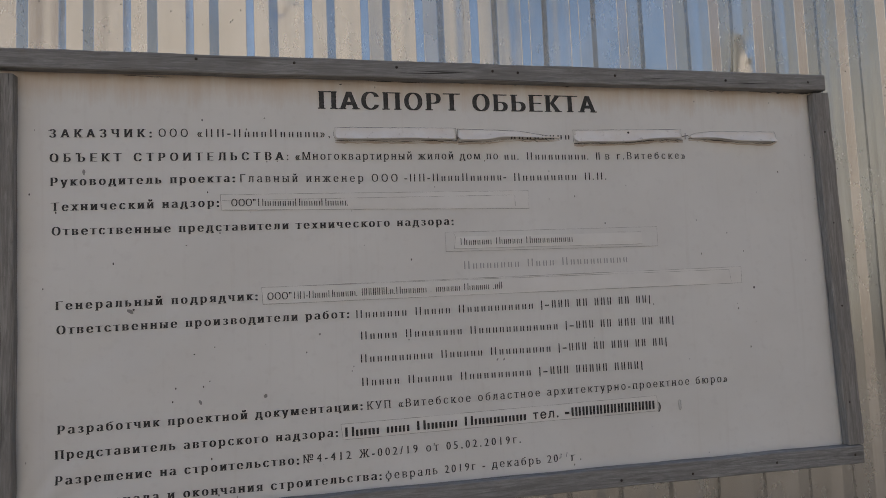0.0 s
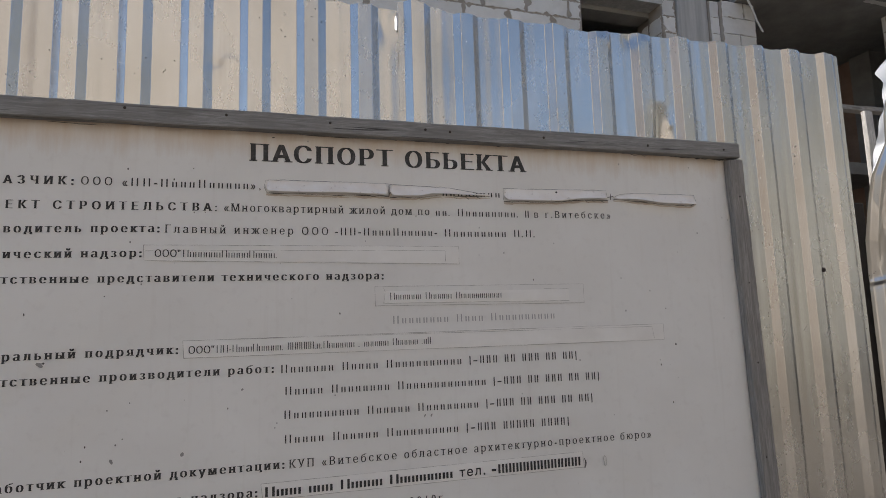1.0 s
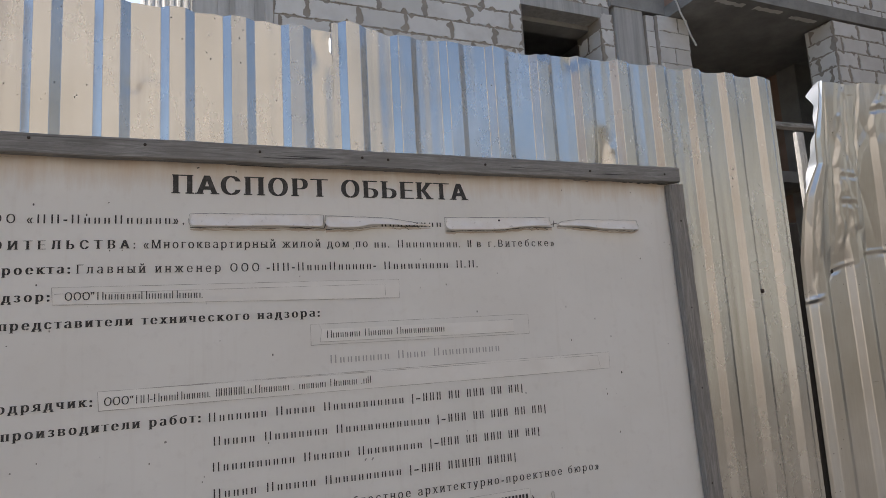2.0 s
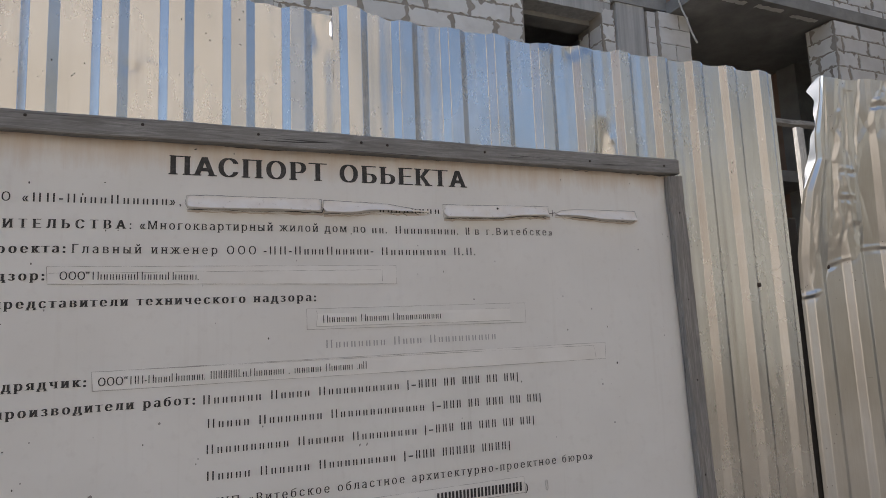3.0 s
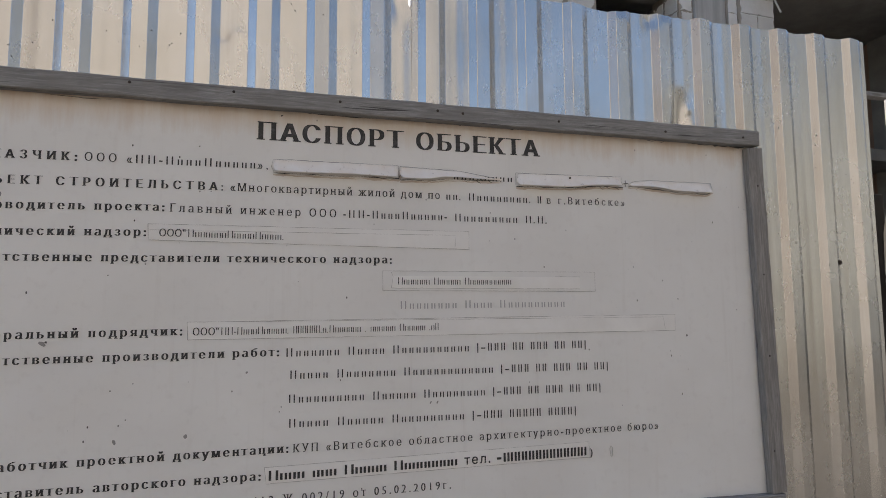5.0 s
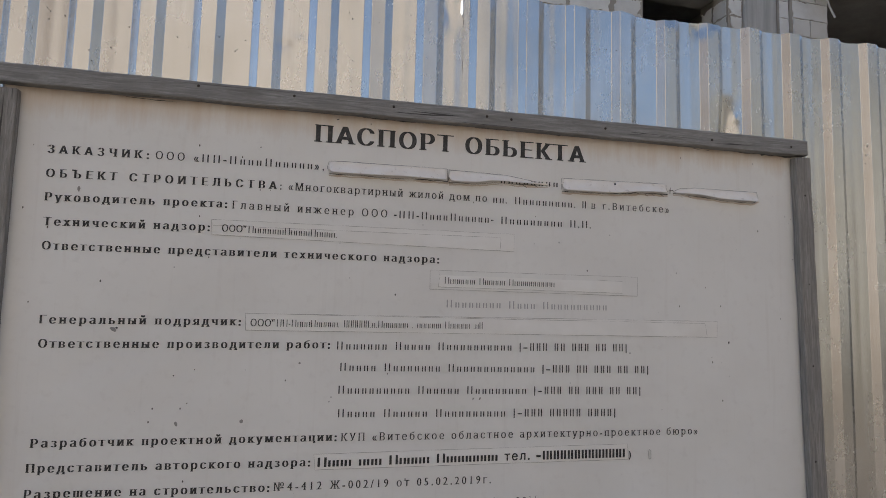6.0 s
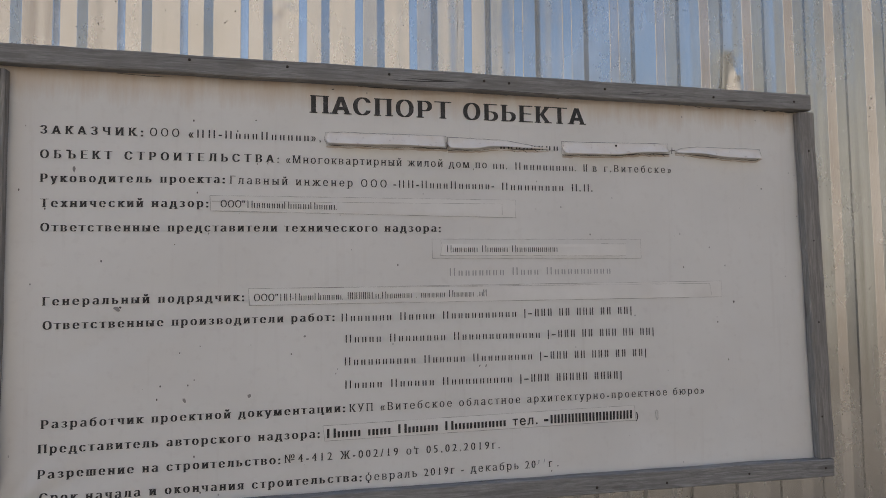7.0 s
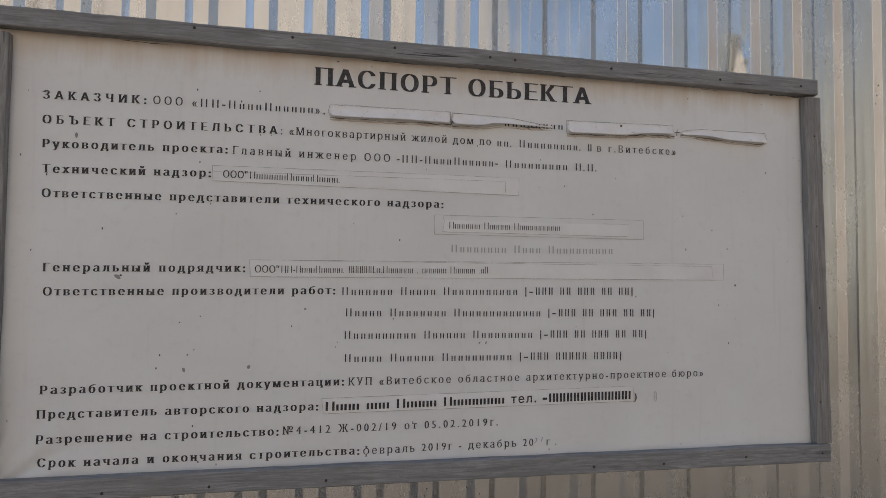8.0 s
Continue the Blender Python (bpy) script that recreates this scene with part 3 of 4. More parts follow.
def area(ring):
    return 0.5 * sum(p[0] * q[1] - q[0] * p[1] for p, q in zip(ring, ring[1:] + ring[:1]))


def holds(ring, p):
    inside = False
    for (ax, ay), (bx, by) in zip(ring, ring[1:] + ring[:1]):
        if (ay > p[1]) != (by > p[1]) and p[0] < ax + (bx - ax) * (p[1] - ay) / (by - ay):
            inside = not inside
    return inside


def span(loops):
    xs = [p[0] for r in loops for p in r]
    return min(xs), max(xs)


def reweigh(ring, fat, thin):
    """Moves an outline's sides out by fat across and by thin up and down; ink lies to the ring's left."""
    n = len(ring)
    out = []
    normals = []
    for i in range(n):
        (ax, ay), (bx, by) = ring[i], ring[(i + 1) % n]
        d = math.hypot(bx - ax, by - ay) or 1e-9
        normals.append(((by - ay) / d, -(bx - ax) / d))
    for i in range(n):
        p, q = normals[i - 1], normals[i]
        nx = max((p[0], q[0]), key=abs)
        ny = max((p[1], q[1]), key=abs)
        out.append((ring[i][0] + fat * nx, ring[i][1] + thin * ny))
    return out


def apex(ring, a, b):
    """Whether the sides below a top edge spread away from each other, as in a capital A."""
    i, n = ring.index(a), len(ring)
    p, q = ring[i - 1], ring[(i + 2) % n]
    left, right = (q, p) if a[0] > b[0] else (p, q)
    return left[0] < min(a[0], b[0]) - 0.08 and right[0] > max(a[0], b[0]) + 0.08 and left[1] < a[1] - 0.3 and right[1] < a[1] - 0.3


def print_line(text, x0, x1, z0, z1, cap, parent, bold=False, serif=True, lift=0.0009, mat=None, name="lettering", slant=0.0, stretch=None):
    """One run of print between x0 and x1; its base runs from z0 to z1 and capitals are cap high."""
    size = cap / 0.728
    stretch = stretch or ((0.90 if bold else 0.86) if serif else 1.0)
    want = (x1 - x0) / size
    a, b = outline(text, 1.0), outline(text, 1.4)
    wa, wb = span(a)[1] - span(a)[0], span(b)[1] - span(b)[0]
    spacing = 1.0 + 0.4 * (want / stretch - wa) / (wb - wa) if wb - wa > 1e-4 else 1.0
    spacing = min(2.2, max(0.86, spacing))
    loops = outline(text, spacing)
    lo, hi = span(loops)
    sx = want / (hi - lo) if len(text) > 1 else 1.0
    fat, thin = ((0.047, -0.020) if bold else (0.013, -0.014)) if serif else ((0.014, 0.010) if bold else (-0.012, -0.012))
    # the larger loops and those inside none are ink, the rest are holes
    outer, holes = [], []
    for ring in loops:
        depth = sum(1 for other in loops if other is not ring and abs(area(other)) > abs(area(ring)) and area(other) * area(ring) < 0 and holds(other, ring[0]))
        (holes if depth % 2 else outer).append(ring)
    faces = []
    for k, ring in enumerate(outer):
        ink = ring if area(ring) > 0 else ring[::-1]
        inner = [h for h in holes if holds(ring, h[0])]
        slim = min(0.0, fat)
        # full stops and colons stay round and full
        tall = max(p[1] for p in ink) - min(p[1] for p in ink)
        lean_by = thin if tall > 0.17 else (0.022 if bold else 0.008)
        group = [reweigh(ink, slim, lean_by)] + [reweigh(h if area(h) < 0 else h[::-1], slim, thin) for h in inner]
        flat, edges = [], []
        for r in group:
            n = len(flat)
            flat += [Vector(p) for p in r]
            edges += [(n + i, n + (i + 1) % len(r)) for i in range(len(r))]
        spots, _, tris, _, _, _ = delaunay_2d_cdt(flat, edges, [], 0, 1e-5)
        for tri in tris:
            pts = [(spots[i].x, spots[i].y) for i in tri]
            mid = (sum(p[0] for p in pts) / 3, sum(p[1] for p in pts) / 3)
            if holds(group[0], mid) and not any(holds(h, mid) for h in group[1:]):
                # stems are thickened sideways only, as in a stressed face
                for n, way in enumerate((0,) if fat <= 0 else (-1, 0, 1)):
                    faces.append(([(px + way * fat, py) for px, py in pts], 0.00003 * n + 0.00001 * (k % 3)))
        if serif:
            if tall < 0.17:
                continue
            out, hgt = (0.058, 0.042) if bold else (0.066, 0.036)
            for (ax, ay), (bx, by) in zip(ink, ink[1:] + ink[:1]):
                wide = abs(bx - ax)
                if abs(by - ay) > 0.004 or wide < 0.05:
                    continue
                if not (abs(ay) < 0.015 or ay > 0.70 or 0.50 < ay < 0.58 or ay < -0.14):
                    continue
                up = -1 if bx > ax else 1
                if up > 0 and apex(ink, (ax, ay), (bx, by)):
                    continue
                if wide > 0.14 and not (up > 0 and ay > 0.5 or up < 0 and abs(ay) < 0.01):
                    continue
                y = ay + thin * up
                ys = (y - hgt, y) if up > 0 else (y, y + hgt)
                more = out if wide < 0.14 else out * 0.6
                f0, f1 = min(ax, bx) - fat - more, max(ax, bx) + fat + more
                faces.append(([(f0, ys[0]), (f1, ys[0]), (f1, ys[1]), (f0, ys[1])], 0.00016))
    bm = bmesh.new()
    for pts, up in faces:
        vs = []
        for px, py in pts:
            x = x0 + ((px - lo) * sx + slant * py) * size
            z = z0 + (z1 - z0) * (x - x0) / max(1e-6, x1 - x0) + py * size
            vs.append(bm.verts.new((x, cloth(x, z) - lift - up, z)))
        f = bm.faces.new(vs)
        f.normal_update()
        if f.normal.y > 0:
            f.normal_flip()
    return tagged(part(name, bm, mat or INK, parent), kind="stuff")


BAR_WIDE = {'X': 1.22, 'x': 0.92, 'D': 0.92, ' ': 0.72, '(': 0.58, ')': 0.58, '+': 0.95, '.': 0.42, '-': 0.6}


def bar_line(shape, x0, x1, z0, z1, cap, parent, lift=0.0009, mat=None, heavy=0.15, gap=0.44):
    """Plain bars in place of writing that is not to be read: X and D tall pairs, x a low pair, a blank a gap."""
    bm = bmesh.new()
    unit = (x1 - x0) / sum(BAR_WIDE[c] for c in shape)

    def bar(a, b, lo, hi):
        z = z0 + (z1 - z0) * (a - x0) / (x1 - x0)
        bm.faces.new([bm.verts.new((px, cloth(px, pz) - lift, pz)) for px, pz in ((a, z + lo), (b, z + lo), (b, z + hi), (a, z + hi))])
    x = x0
    for c in shape:
        w = BAR_WIDE[c] * unit
        stem = heavy * unit
        if c in 'XxD':
            h = cap * (0.66 if c == 'x' else 0.98)
            m = w * gap / 2
            bar(x + m, x + m + stem, 0, h)
            bar(x + w - m - stem, x + w - m, 0, h)
        elif c in '()':
            bar(x + w * 0.4, x + w * 0.4 + stem, -0.2 * cap, cap)
        elif c in '+-':
            bar(x + w * 0.2, x + w * 0.8, 0.28 * cap, 0.28 * cap + stem)
        elif c == '.':
            bar(x + w * 0.2, x + w * 0.2 + stem, 0, stem)
        x += w
    return tagged(part("print_bar", bm, mat or INK, parent), kind="stuff")


CAPB, CAPR = 0.0185, 0.0185
print_line("ПАСПОРТ ОБЬЕКТА", -0.005, 0.662, 1.949, 1.949, 0.0435, board, True, stretch=0.97)
print_line("ЗАКАЗЧИК:", -0.566, -0.366, 1.880, 1.882, CAPB, board, True)
print_line("ООО «", -0.351, -0.262, 1.883, 1.883, CAPR, board)
bar_line("XX-XxxxXxxxxx", -0.259, -0.009, 1.883, 1.884, CAPR, board)
print_line("»,", -0.007, 0.014, 1.884, 1.884, CAPR, board)
bar_line("xxxxxxxx", 0.439, 0.596, 1.882, 1.882, 0.016, board)
print_line("ОБЪЕКТ СТРОИТЕЛЬСТВА", -0.565, -0.091, 1.828, 1.832, CAPB, board, True)
print_line(": «Многоквартирный жилой дом по", -0.082, 0.408, 1.832, 1.833, CAPR, board)
bar_line("xx. Xxxxxxxxx. D", 0.421, 0.672, 1.832, 1.832, CAPR, board)
print_line("в г.Витебске»", 0.684, 0.900, 1.832, 1.834, CAPR, board)
print_line("Руководитель проекта:", -0.563, -0.196, 1.777, 1.783, CAPB, board, True)
print_line("Главный инженер ООО", -0.183, 0.165, 1.782, 1.781, CAPR, board)
bar_line("-XX-XxxxXxxxxx-", 0.179, 0.428, 1.781, 1.782, CAPR, board)
bar_line("Xxxxxxxxx X.X.", 0.441, 0.685, 1.781, 1.782, CAPR, board)
print_line("Технический надзор:", -0.562, -0.230, 1.724, 1.729, CAPB, board, True)
print_line("Ответственные представители технического надзора:", -0.561, 0.292, 1.673, 1.678, CAPB, board, True)
bar_line("Xxxxxxxx Xxxx Xxxxxxxxxx", 0.309, 0.728, 1.574, 1.577, CAPR, board, mat=FADED)
print_line("Генеральный подрядчик:", -0.553, -0.153, 1.518, 1.522, CAPB, board, True)
print_line("Ответственные производители работ:", -0.552, 0.044, 1.468, 1.474, CAPB, board, True)
bar_line("Xxxxxxx Xxxxx Xxxxxxxxxxx (+DDD DD DDD DD DD)", 0.056, 0.782, 1.472, 1.476, CAPR, board)
bar_line("Xxxxx Xxxxxxxx Xxxxxxxxxxxxx (+DDD DD DDD DD DD)", 0.065, 0.841, 1.424, 1.422, CAPR, board)
bar_line("Xxxxxxxxxx Xxxxxx Xxxxxxxxx (+DDD DD DDD DD DD)", 0.063, 0.819, 1.373, 1.370, CAPR, board)
bar_line("Xxxxx Xxxxxx Xxxxxxxxxx (+DDD DDDDD DDDD)", 0.064, 0.751, 1.321, 1.317, CAPR, board)
print_line("Разработчик проектной документации:", -0.550, 0.067, 1.265, 1.269, CAPB, board, True)
print_line("КУП «Витебское областное архитектурно-проектное бюро»", 0.079, 0.974, 1.268, 1.270, CAPR, board)
print_line("Представитель авторского надзора:", -0.555, 0.011, 1.215, 1.215, CAPB, board, True)
print_line(")", 0.783, 0.790, 1.216, 1.216, CAPR, board)
print_line("Разрешение на строительство:", -0.554, -0.074, 1.164, 1.163, CAPB, board, True)
print_line("№4-412 Ж-002/19 от 05.02.2019г.", -0.063, 0.430, 1.164, 1.166, CAPR, board)
print_line("Срок начала и окончания строительства:", -0.552, 0.104, 1.116, 1.113, CAPB, board, True)
print_line("февраль 2019г - декабрь 20", 0.114, 0.518, 1.113, 1.115, CAPR, board)
print_line("31", 0.521, 0.540, 1.122, 1.124, 0.011, board, False, False, mat=HANDINK, slant=0.3)
print_line("г.", 0.553, 0.577, 1.114, 1.114, CAPR, board)


def sticker(corners, label, tilt_lift=0.0012, parent=None, mat=None):
    """A strip of paper glued to the banner, its rim slightly raised and uneven."""
    (ax, az), (bx, bz), (cx, cz), (dx, dz) = corners
    bm = bmesh.new()
    n = 26
    rows = []
    for j in range(5):
        f = j / 4
        row = []
        for i in range(n + 1):
            t = i / n
            x = (dx + (cx - dx) * t) * (1 - f) + (ax + (bx - ax) * t) * f
            z = (dz + (cz - dz) * t) * (1 - f) + (az + (bz - az) * t) * f
            if j in (0, 4):
                z += 0.0007 * noise.noise(Vector((x * 45, j, 1.0)))
            edge = 0.0004 if j in (0, 4) else 0.0
            row.append(bm.verts.new((x, cloth(x, z) - tilt_lift + edge, z)))
        rows.append(row)
    for r, q in zip(rows, rows[1:]):
        for i in range(n):
            bm.faces.new((r[i], r[i + 1], q[i + 1], q[i]))
    rim = [rows[0], [r[-1] for r in rows], rows[-1][::-1], [r[0] for r in rows][::-1]]
    loop = [v for side in rim for v in side[:-1]]
    base = [bm.verts.new((v.co.x, cloth(v.co.x, v.co.z) - 0.0001, v.co.z)) for v in loop]
    for i in range(len(loop)):
        k = (i + 1) % len(loop)
        bm.faces.new((loop[k], loop[i], base[i], base[k]))
    return part("paper_label", bm, mat or PAPER, parent or board, label)


def rim_line(points, parent, lift=0.0018, w=0.0005, mat=None):
    """The dirty hairline round a glued strip; also the painted shade under a peeled one."""
    bm = bmesh.new()
    last = None
    for (xa, za), (xb, zb) in zip(points, points[1:]):
        n = max(1, int(math.hypot(xb - xa, zb - za) / 0.006))
        d = Vector((xb - xa, zb - za)).normalized()
        for i in range(n + 1):
            x, z = xa + (xb - xa) * i / n, za + (zb - za) * i / n
            k = w * max(0.1, 0.75 + 1.1 * noise.noise(Vector((x * 30, z * 30, 5))))
            jx, jz = 0.0005 * noise.noise(Vector((x * 60, z * 60, 2))), 0.0006 * noise.noise(Vector((x * 60, z * 60, 9)))
            pair = [bm.verts.new((x + jx - d.y * s * k, cloth(x, z) - lift, z + jz + d.x * s * k)) for s in (-1, 1)]
            if last:
                bm.faces.new((last[0], pair[0], pair[1], last[1]))
            last = pair
    return part("grime_and_shade_line", bm, mat or RIM, parent)


def framed(corners, label, mat=None):
    ob = sticker(corners, label, mat=mat)
    rim_line([*corners, corners[0]], ob)
    return ob


LIFT = 0.0022
one = framed([(-0.226, 1.755), (0.479, 1.757), (0.479, 1.714), (-0.224, 1.721)], "glued white paper strip with printed firm line")
rim_line([(-0.222, 1.742), (0.445, 1.747), (0.445, 1.720)], one)
print_line("ООО\"", -0.203, -0.152, 1.729, 1.729, 0.0165, one, lift=LIFT)
bar_line("XxxxxxxXxxxxXxxxx.", -0.148, 0.052, 1.729, 1.727, 0.0165, one, LIFT, heavy=0.16, gap=0.26)
two = framed([(0.272, 1.661), (0.809, 1.663), (0.809, 1.615), (0.272, 1.616)], "band of older tape under a glued paper strip", BANNER)
sticker([(0.294, 1.650), (0.767, 1.650), (0.767, 1.621), (0.293, 1.622)], "glued white paper strip with a printed line", 0.0016, two)
rim_line([(0.292, 1.658), (0.296, 1.648), (0.292, 1.622), (0.767, 1.621)], two)
rim_line([(0.700, 1.652), (0.767, 1.651)], two)
bar_line("Xxxxxxx Xxxxxx Xxxxxxxxxxx", 0.306, 0.586, 1.630, 1.631, 0.0165, two, LIFT, heavy=0.16, gap=0.26)
three = framed([(-0.143, 1.549), (1.035, 1.556), (1.034, 1.515), (-0.141, 1.512)], "long glued white paper strip with torn upper edge")
rim_line([(-0.14, 1.549), (1.0, 1.550), (1.005, 1.520)], three, w=0.0004)
print_line("ООО\"", -0.131, -0.080, 1.521, 1.521, 0.0165, three, lift=LIFT)
bar_line("XX-XxxxXxxxxx. DDDDDD.x.Xxxxxxx . xxxxxx Xxxxxx .xD", -0.076, 0.404, 1.521, 1.525, 0.0165, three, LIFT, heavy=0.16, gap=0.26)
four = framed([(0.019, 1.241), (0.779, 1.250), (0.783, 1.213), (0.023, 1.207)], "white paper strip printed in heavy sans type")
bar_line("Xxxx xxx Xxxxx Xxxxxxxx", 0.026, 0.447, 1.213, 1.217, 0.021, four, LIFT, heavy=0.27, gap=0.18)
print_line("тел.", 0.463, 0.525, 1.217, 1.218, 0.021, four, True, False, lift=LIFT)
bar_line("+DDDDDDDDDDDD", 0.538, 0.774, 1.217, 1.218, 0.021, four, LIFT, heavy=0.27, gap=0.18)


def peeled(x0, x1, top, low, name_label):
    """A strip of vinyl slit free and rolled into a lip; top and low give its edges along its length."""
    bm = bmesh.new()
    n, m = 60, 9
    rows = []
    for i in range(n + 1):
        t = i / n
        x = x0 + (x1 - x0) * t
        a, b = top(t), low(t)
        # rounded ends
        edge = min(t, 1 - t) * (x1 - x0) / 0.009
        if edge < 1.0:
            shrink = 0.42 * (1 - math.sqrt(1 - (1 - edge) ** 2))
            a, b = a - (a - b) * shrink, b + (a - b) * shrink
        row = []
        for j in range(m + 1):
            f = j / m
            z = a + (b - a) * f
            out = 0.0014 + (0.0005 * math.sin(3.14 * f) + 0.0160 * f ** 1.6) * min(1.0, (a - b) / 0.02) * (1 + 0.25 * noise.noise(Vector((x * 14, 2, 7))))
            end = min(1.0, t / 0.02, (1 - t) / 0.02)
            row.append(bm.verts.new((x, -out * (0.45 + 0.55 * end), z + 0.0008 * noise.noise(Vector((x * 40, j, 3))))))
        # the curl comes back in under the lip
        row.append(bm.verts.new((x, -0.0022, b + 0.0045)))
        rows.append(row)
    for r, q in zip(rows, rows[1:]):
        for j in range(m + 1):
            bm.faces.new((r[j], r[j + 1], q[j + 1], q[j]))
    for r, rev in ((rows[0], 1), (rows[-1], 0)):
        bm.faces.new(r if rev else r[::-1])
    bmesh.ops.recalc_face_normals(bm, faces=bm.faces)
    return part("peeled_strip", bm, CLEAN, board, name_label, True)


peeled(0.025, 0.307, lambda t: 1.906 + 0.001 * t, lambda t: 1.878 - 0.001 * math.sin(t * 7), "curled strip of white vinyl slit from the banner")
peeled(0.312, 0.566, lambda t: 1.905 - 0.008 * t - 0.013 * max(0, t - 0.6) / 0.4, lambda t: 1.876 + 0.009 / (1 + math.exp(-(t - 0.35) * 28)) - 0.002 * max(0, t - 0.6), "curled strip of white vinyl, torn to a point")
peeled(0.604, 0.892, lambda t: 1.904 + 0.004 * t, lambda t: 1.873 + 0.011 / (1 + math.exp(-(t - 0.62) * 16)), "curled strip of white vinyl slit from the banner")
peeled(0.915, 1.163, lambda t: 1.893 + 0.010 * min(1, t / 0.25), lambda t: 1.887 - 0.011 / (1 + math.exp(-(t - 0.4) * 12)), "curled strip of white vinyl, torn to a point")
GREYSCUFF = make_ink("grey_scuff", (0.30, 0.285, 0.27), 0.2)
GRIME = make_ink("brown_grime", (0.62, 0.54, 0.46), 0.1)


def wavy(points, seed, amount=0.0011):
    """A polyline with a ragged run between its corners."""
    out = []
    for (ax, az), (bx, bz) in zip(points, points[1:]):
        n = max(1, int(math.hypot(bx - ax, bz - az) / 0.007))
        for i in range(n):
            t = i / n
            out.append((ax + (bx - ax) * t, az + (bz - az) * t + amount * noise.noise(Vector((ax + (bx - ax) * t * 90, seed, az * 60)))))
    return out + [points[-1]]


# dirty slits round the strips; dark foot lines paint shade under each lip
for seed, top, foot in ((1, [(0.027, 1.879), (0.022, 1.890), (0.025, 1.9072), (0.308, 1.9085), (0.309, 1.880)], [(0.026, 1.8765), (0.16, 1.876), (0.309, 1.8775), (0.314, 1.888)]),
                        (2, [(0.311, 1.880), (0.312, 1.9065), (0.46, 1.9025), (0.567, 1.8865)], [(0.313, 1.8745), (0.39, 1.8765), (0.43, 1.8815), (0.567, 1.8835)]),
                        (3, [(0.602, 1.876), (0.602, 1.9052), (0.893, 1.9095), (0.894, 1.888)], [(0.603, 1.8715), (0.74, 1.8740), (0.82, 1.8815), (0.897, 1.8825)]),
                        (4, [(0.913, 1.892), (0.935, 1.9005), (0.977, 1.9045), (1.163, 1.9048), (1.168, 1.888)], [(0.913, 1.8862), (1.00, 1.8815), (1.06, 1.8755), (1.150, 1.8740), (1.168, 1.884)])):
    rim_line(wavy(top, seed), board, 0.0010, 0.0006, GREYSCUFF)
    rim_line(wavy(foot, seed + 9, 0.0018), board, 0.0010, 0.0009, SCUFF_SHADE)
    rim_line(wavy([(x, z - 0.004) for x, z in foot], seed + 20, 0.002), board, 0.0006, 0.0024, GRIME)
for x, z, ln in ((0.83, 1.881, 0.010), (0.85, 1.881, 0.008), (0.875, 1.882, 0.009), (0.93, 1.884, 0.012), (0.955, 1.882, 0.007), (0.47, 1.881, 0.008), (0.50, 1.882, 0.011), (0.53, 1.882, 0.007)):
    rim_line(wavy([(x, z), (x + 0.010, z - 0.6 * ln)], x * 40, 0.002), board, 0.0010, 0.0007, SCUFF_SHADE)
for xa, xb, w in ((-0.42, -0.30, 0.0008), (0.10, 0.26, 0.0011), (0.38, 0.62, 0.0016), (0.66, 0.93, 0.0010), (0.99, 1.20, 0.0014)):
    rim_line([(xa, 2.0175), (0.5 * (xa + xb), 2.0160), (xb, 2.0165)], board, 0.0010, w, SCUFF_SHADE)
# crumbs of black dirt caught along the banner's upper hem, thickest at the corner
rng = random.Random(4)
for i in range(46):
    x = 1.275 - 1.02 * rng.random() ** 1.7
    z = 2.0185 - 0.009 * (x - 0.25) + 0.0035 * rng.random()
    ln = 0.006 + 0.022 * rng.random()
    rim_line(wavy([(x - ln / 2, z), (x, z - 0.0025 * rng.random()), (x + ln / 2, z + 0.001)], i * 1.7, 0.0016), board, 0.0010, 0.0007 + 0.0009 * rng.random(), SCUFF_SHADE)
screw(0.744, -0.010, 1.898, board, "pin", 0.45)
# a pen cross between two strips
rim_line([(0.895, 1.891), (0.913, 1.894)], board, 0.001, 0.0009, SCUFF_SHADE)
rim_line([(0.904, 1.884), (0.905, 1.901)], board, 0.001, 0.0009, SCUFF_SHADE)


def scuff(x, z, size, stretch, turn, mat):
    bm = bmesh.new()
    pts = []
    for k in range(9):
        a = 6.2832 * k / 9
        r = size * (0.6 + 0.7 * abs(noise.noise(Vector((x * 50 + k, z * 40, 1)))))
        px, pz = r * math.cos(a), r * stretch * math.sin(a)
        px, pz = px * math.cos(turn) - pz * math.sin(turn), px * math.sin(turn) + pz * math.cos(turn)
        pts.append(bm.verts.new((x + px, cloth(x, z) - 0.0007, z + pz)))
    bm.faces.new(pts)
    for f in bm.faces:
        f.normal_update()
        if f.normal.y > 0:
            f.normal_flip()
    return part("scuff_mark", bm, mat, board)


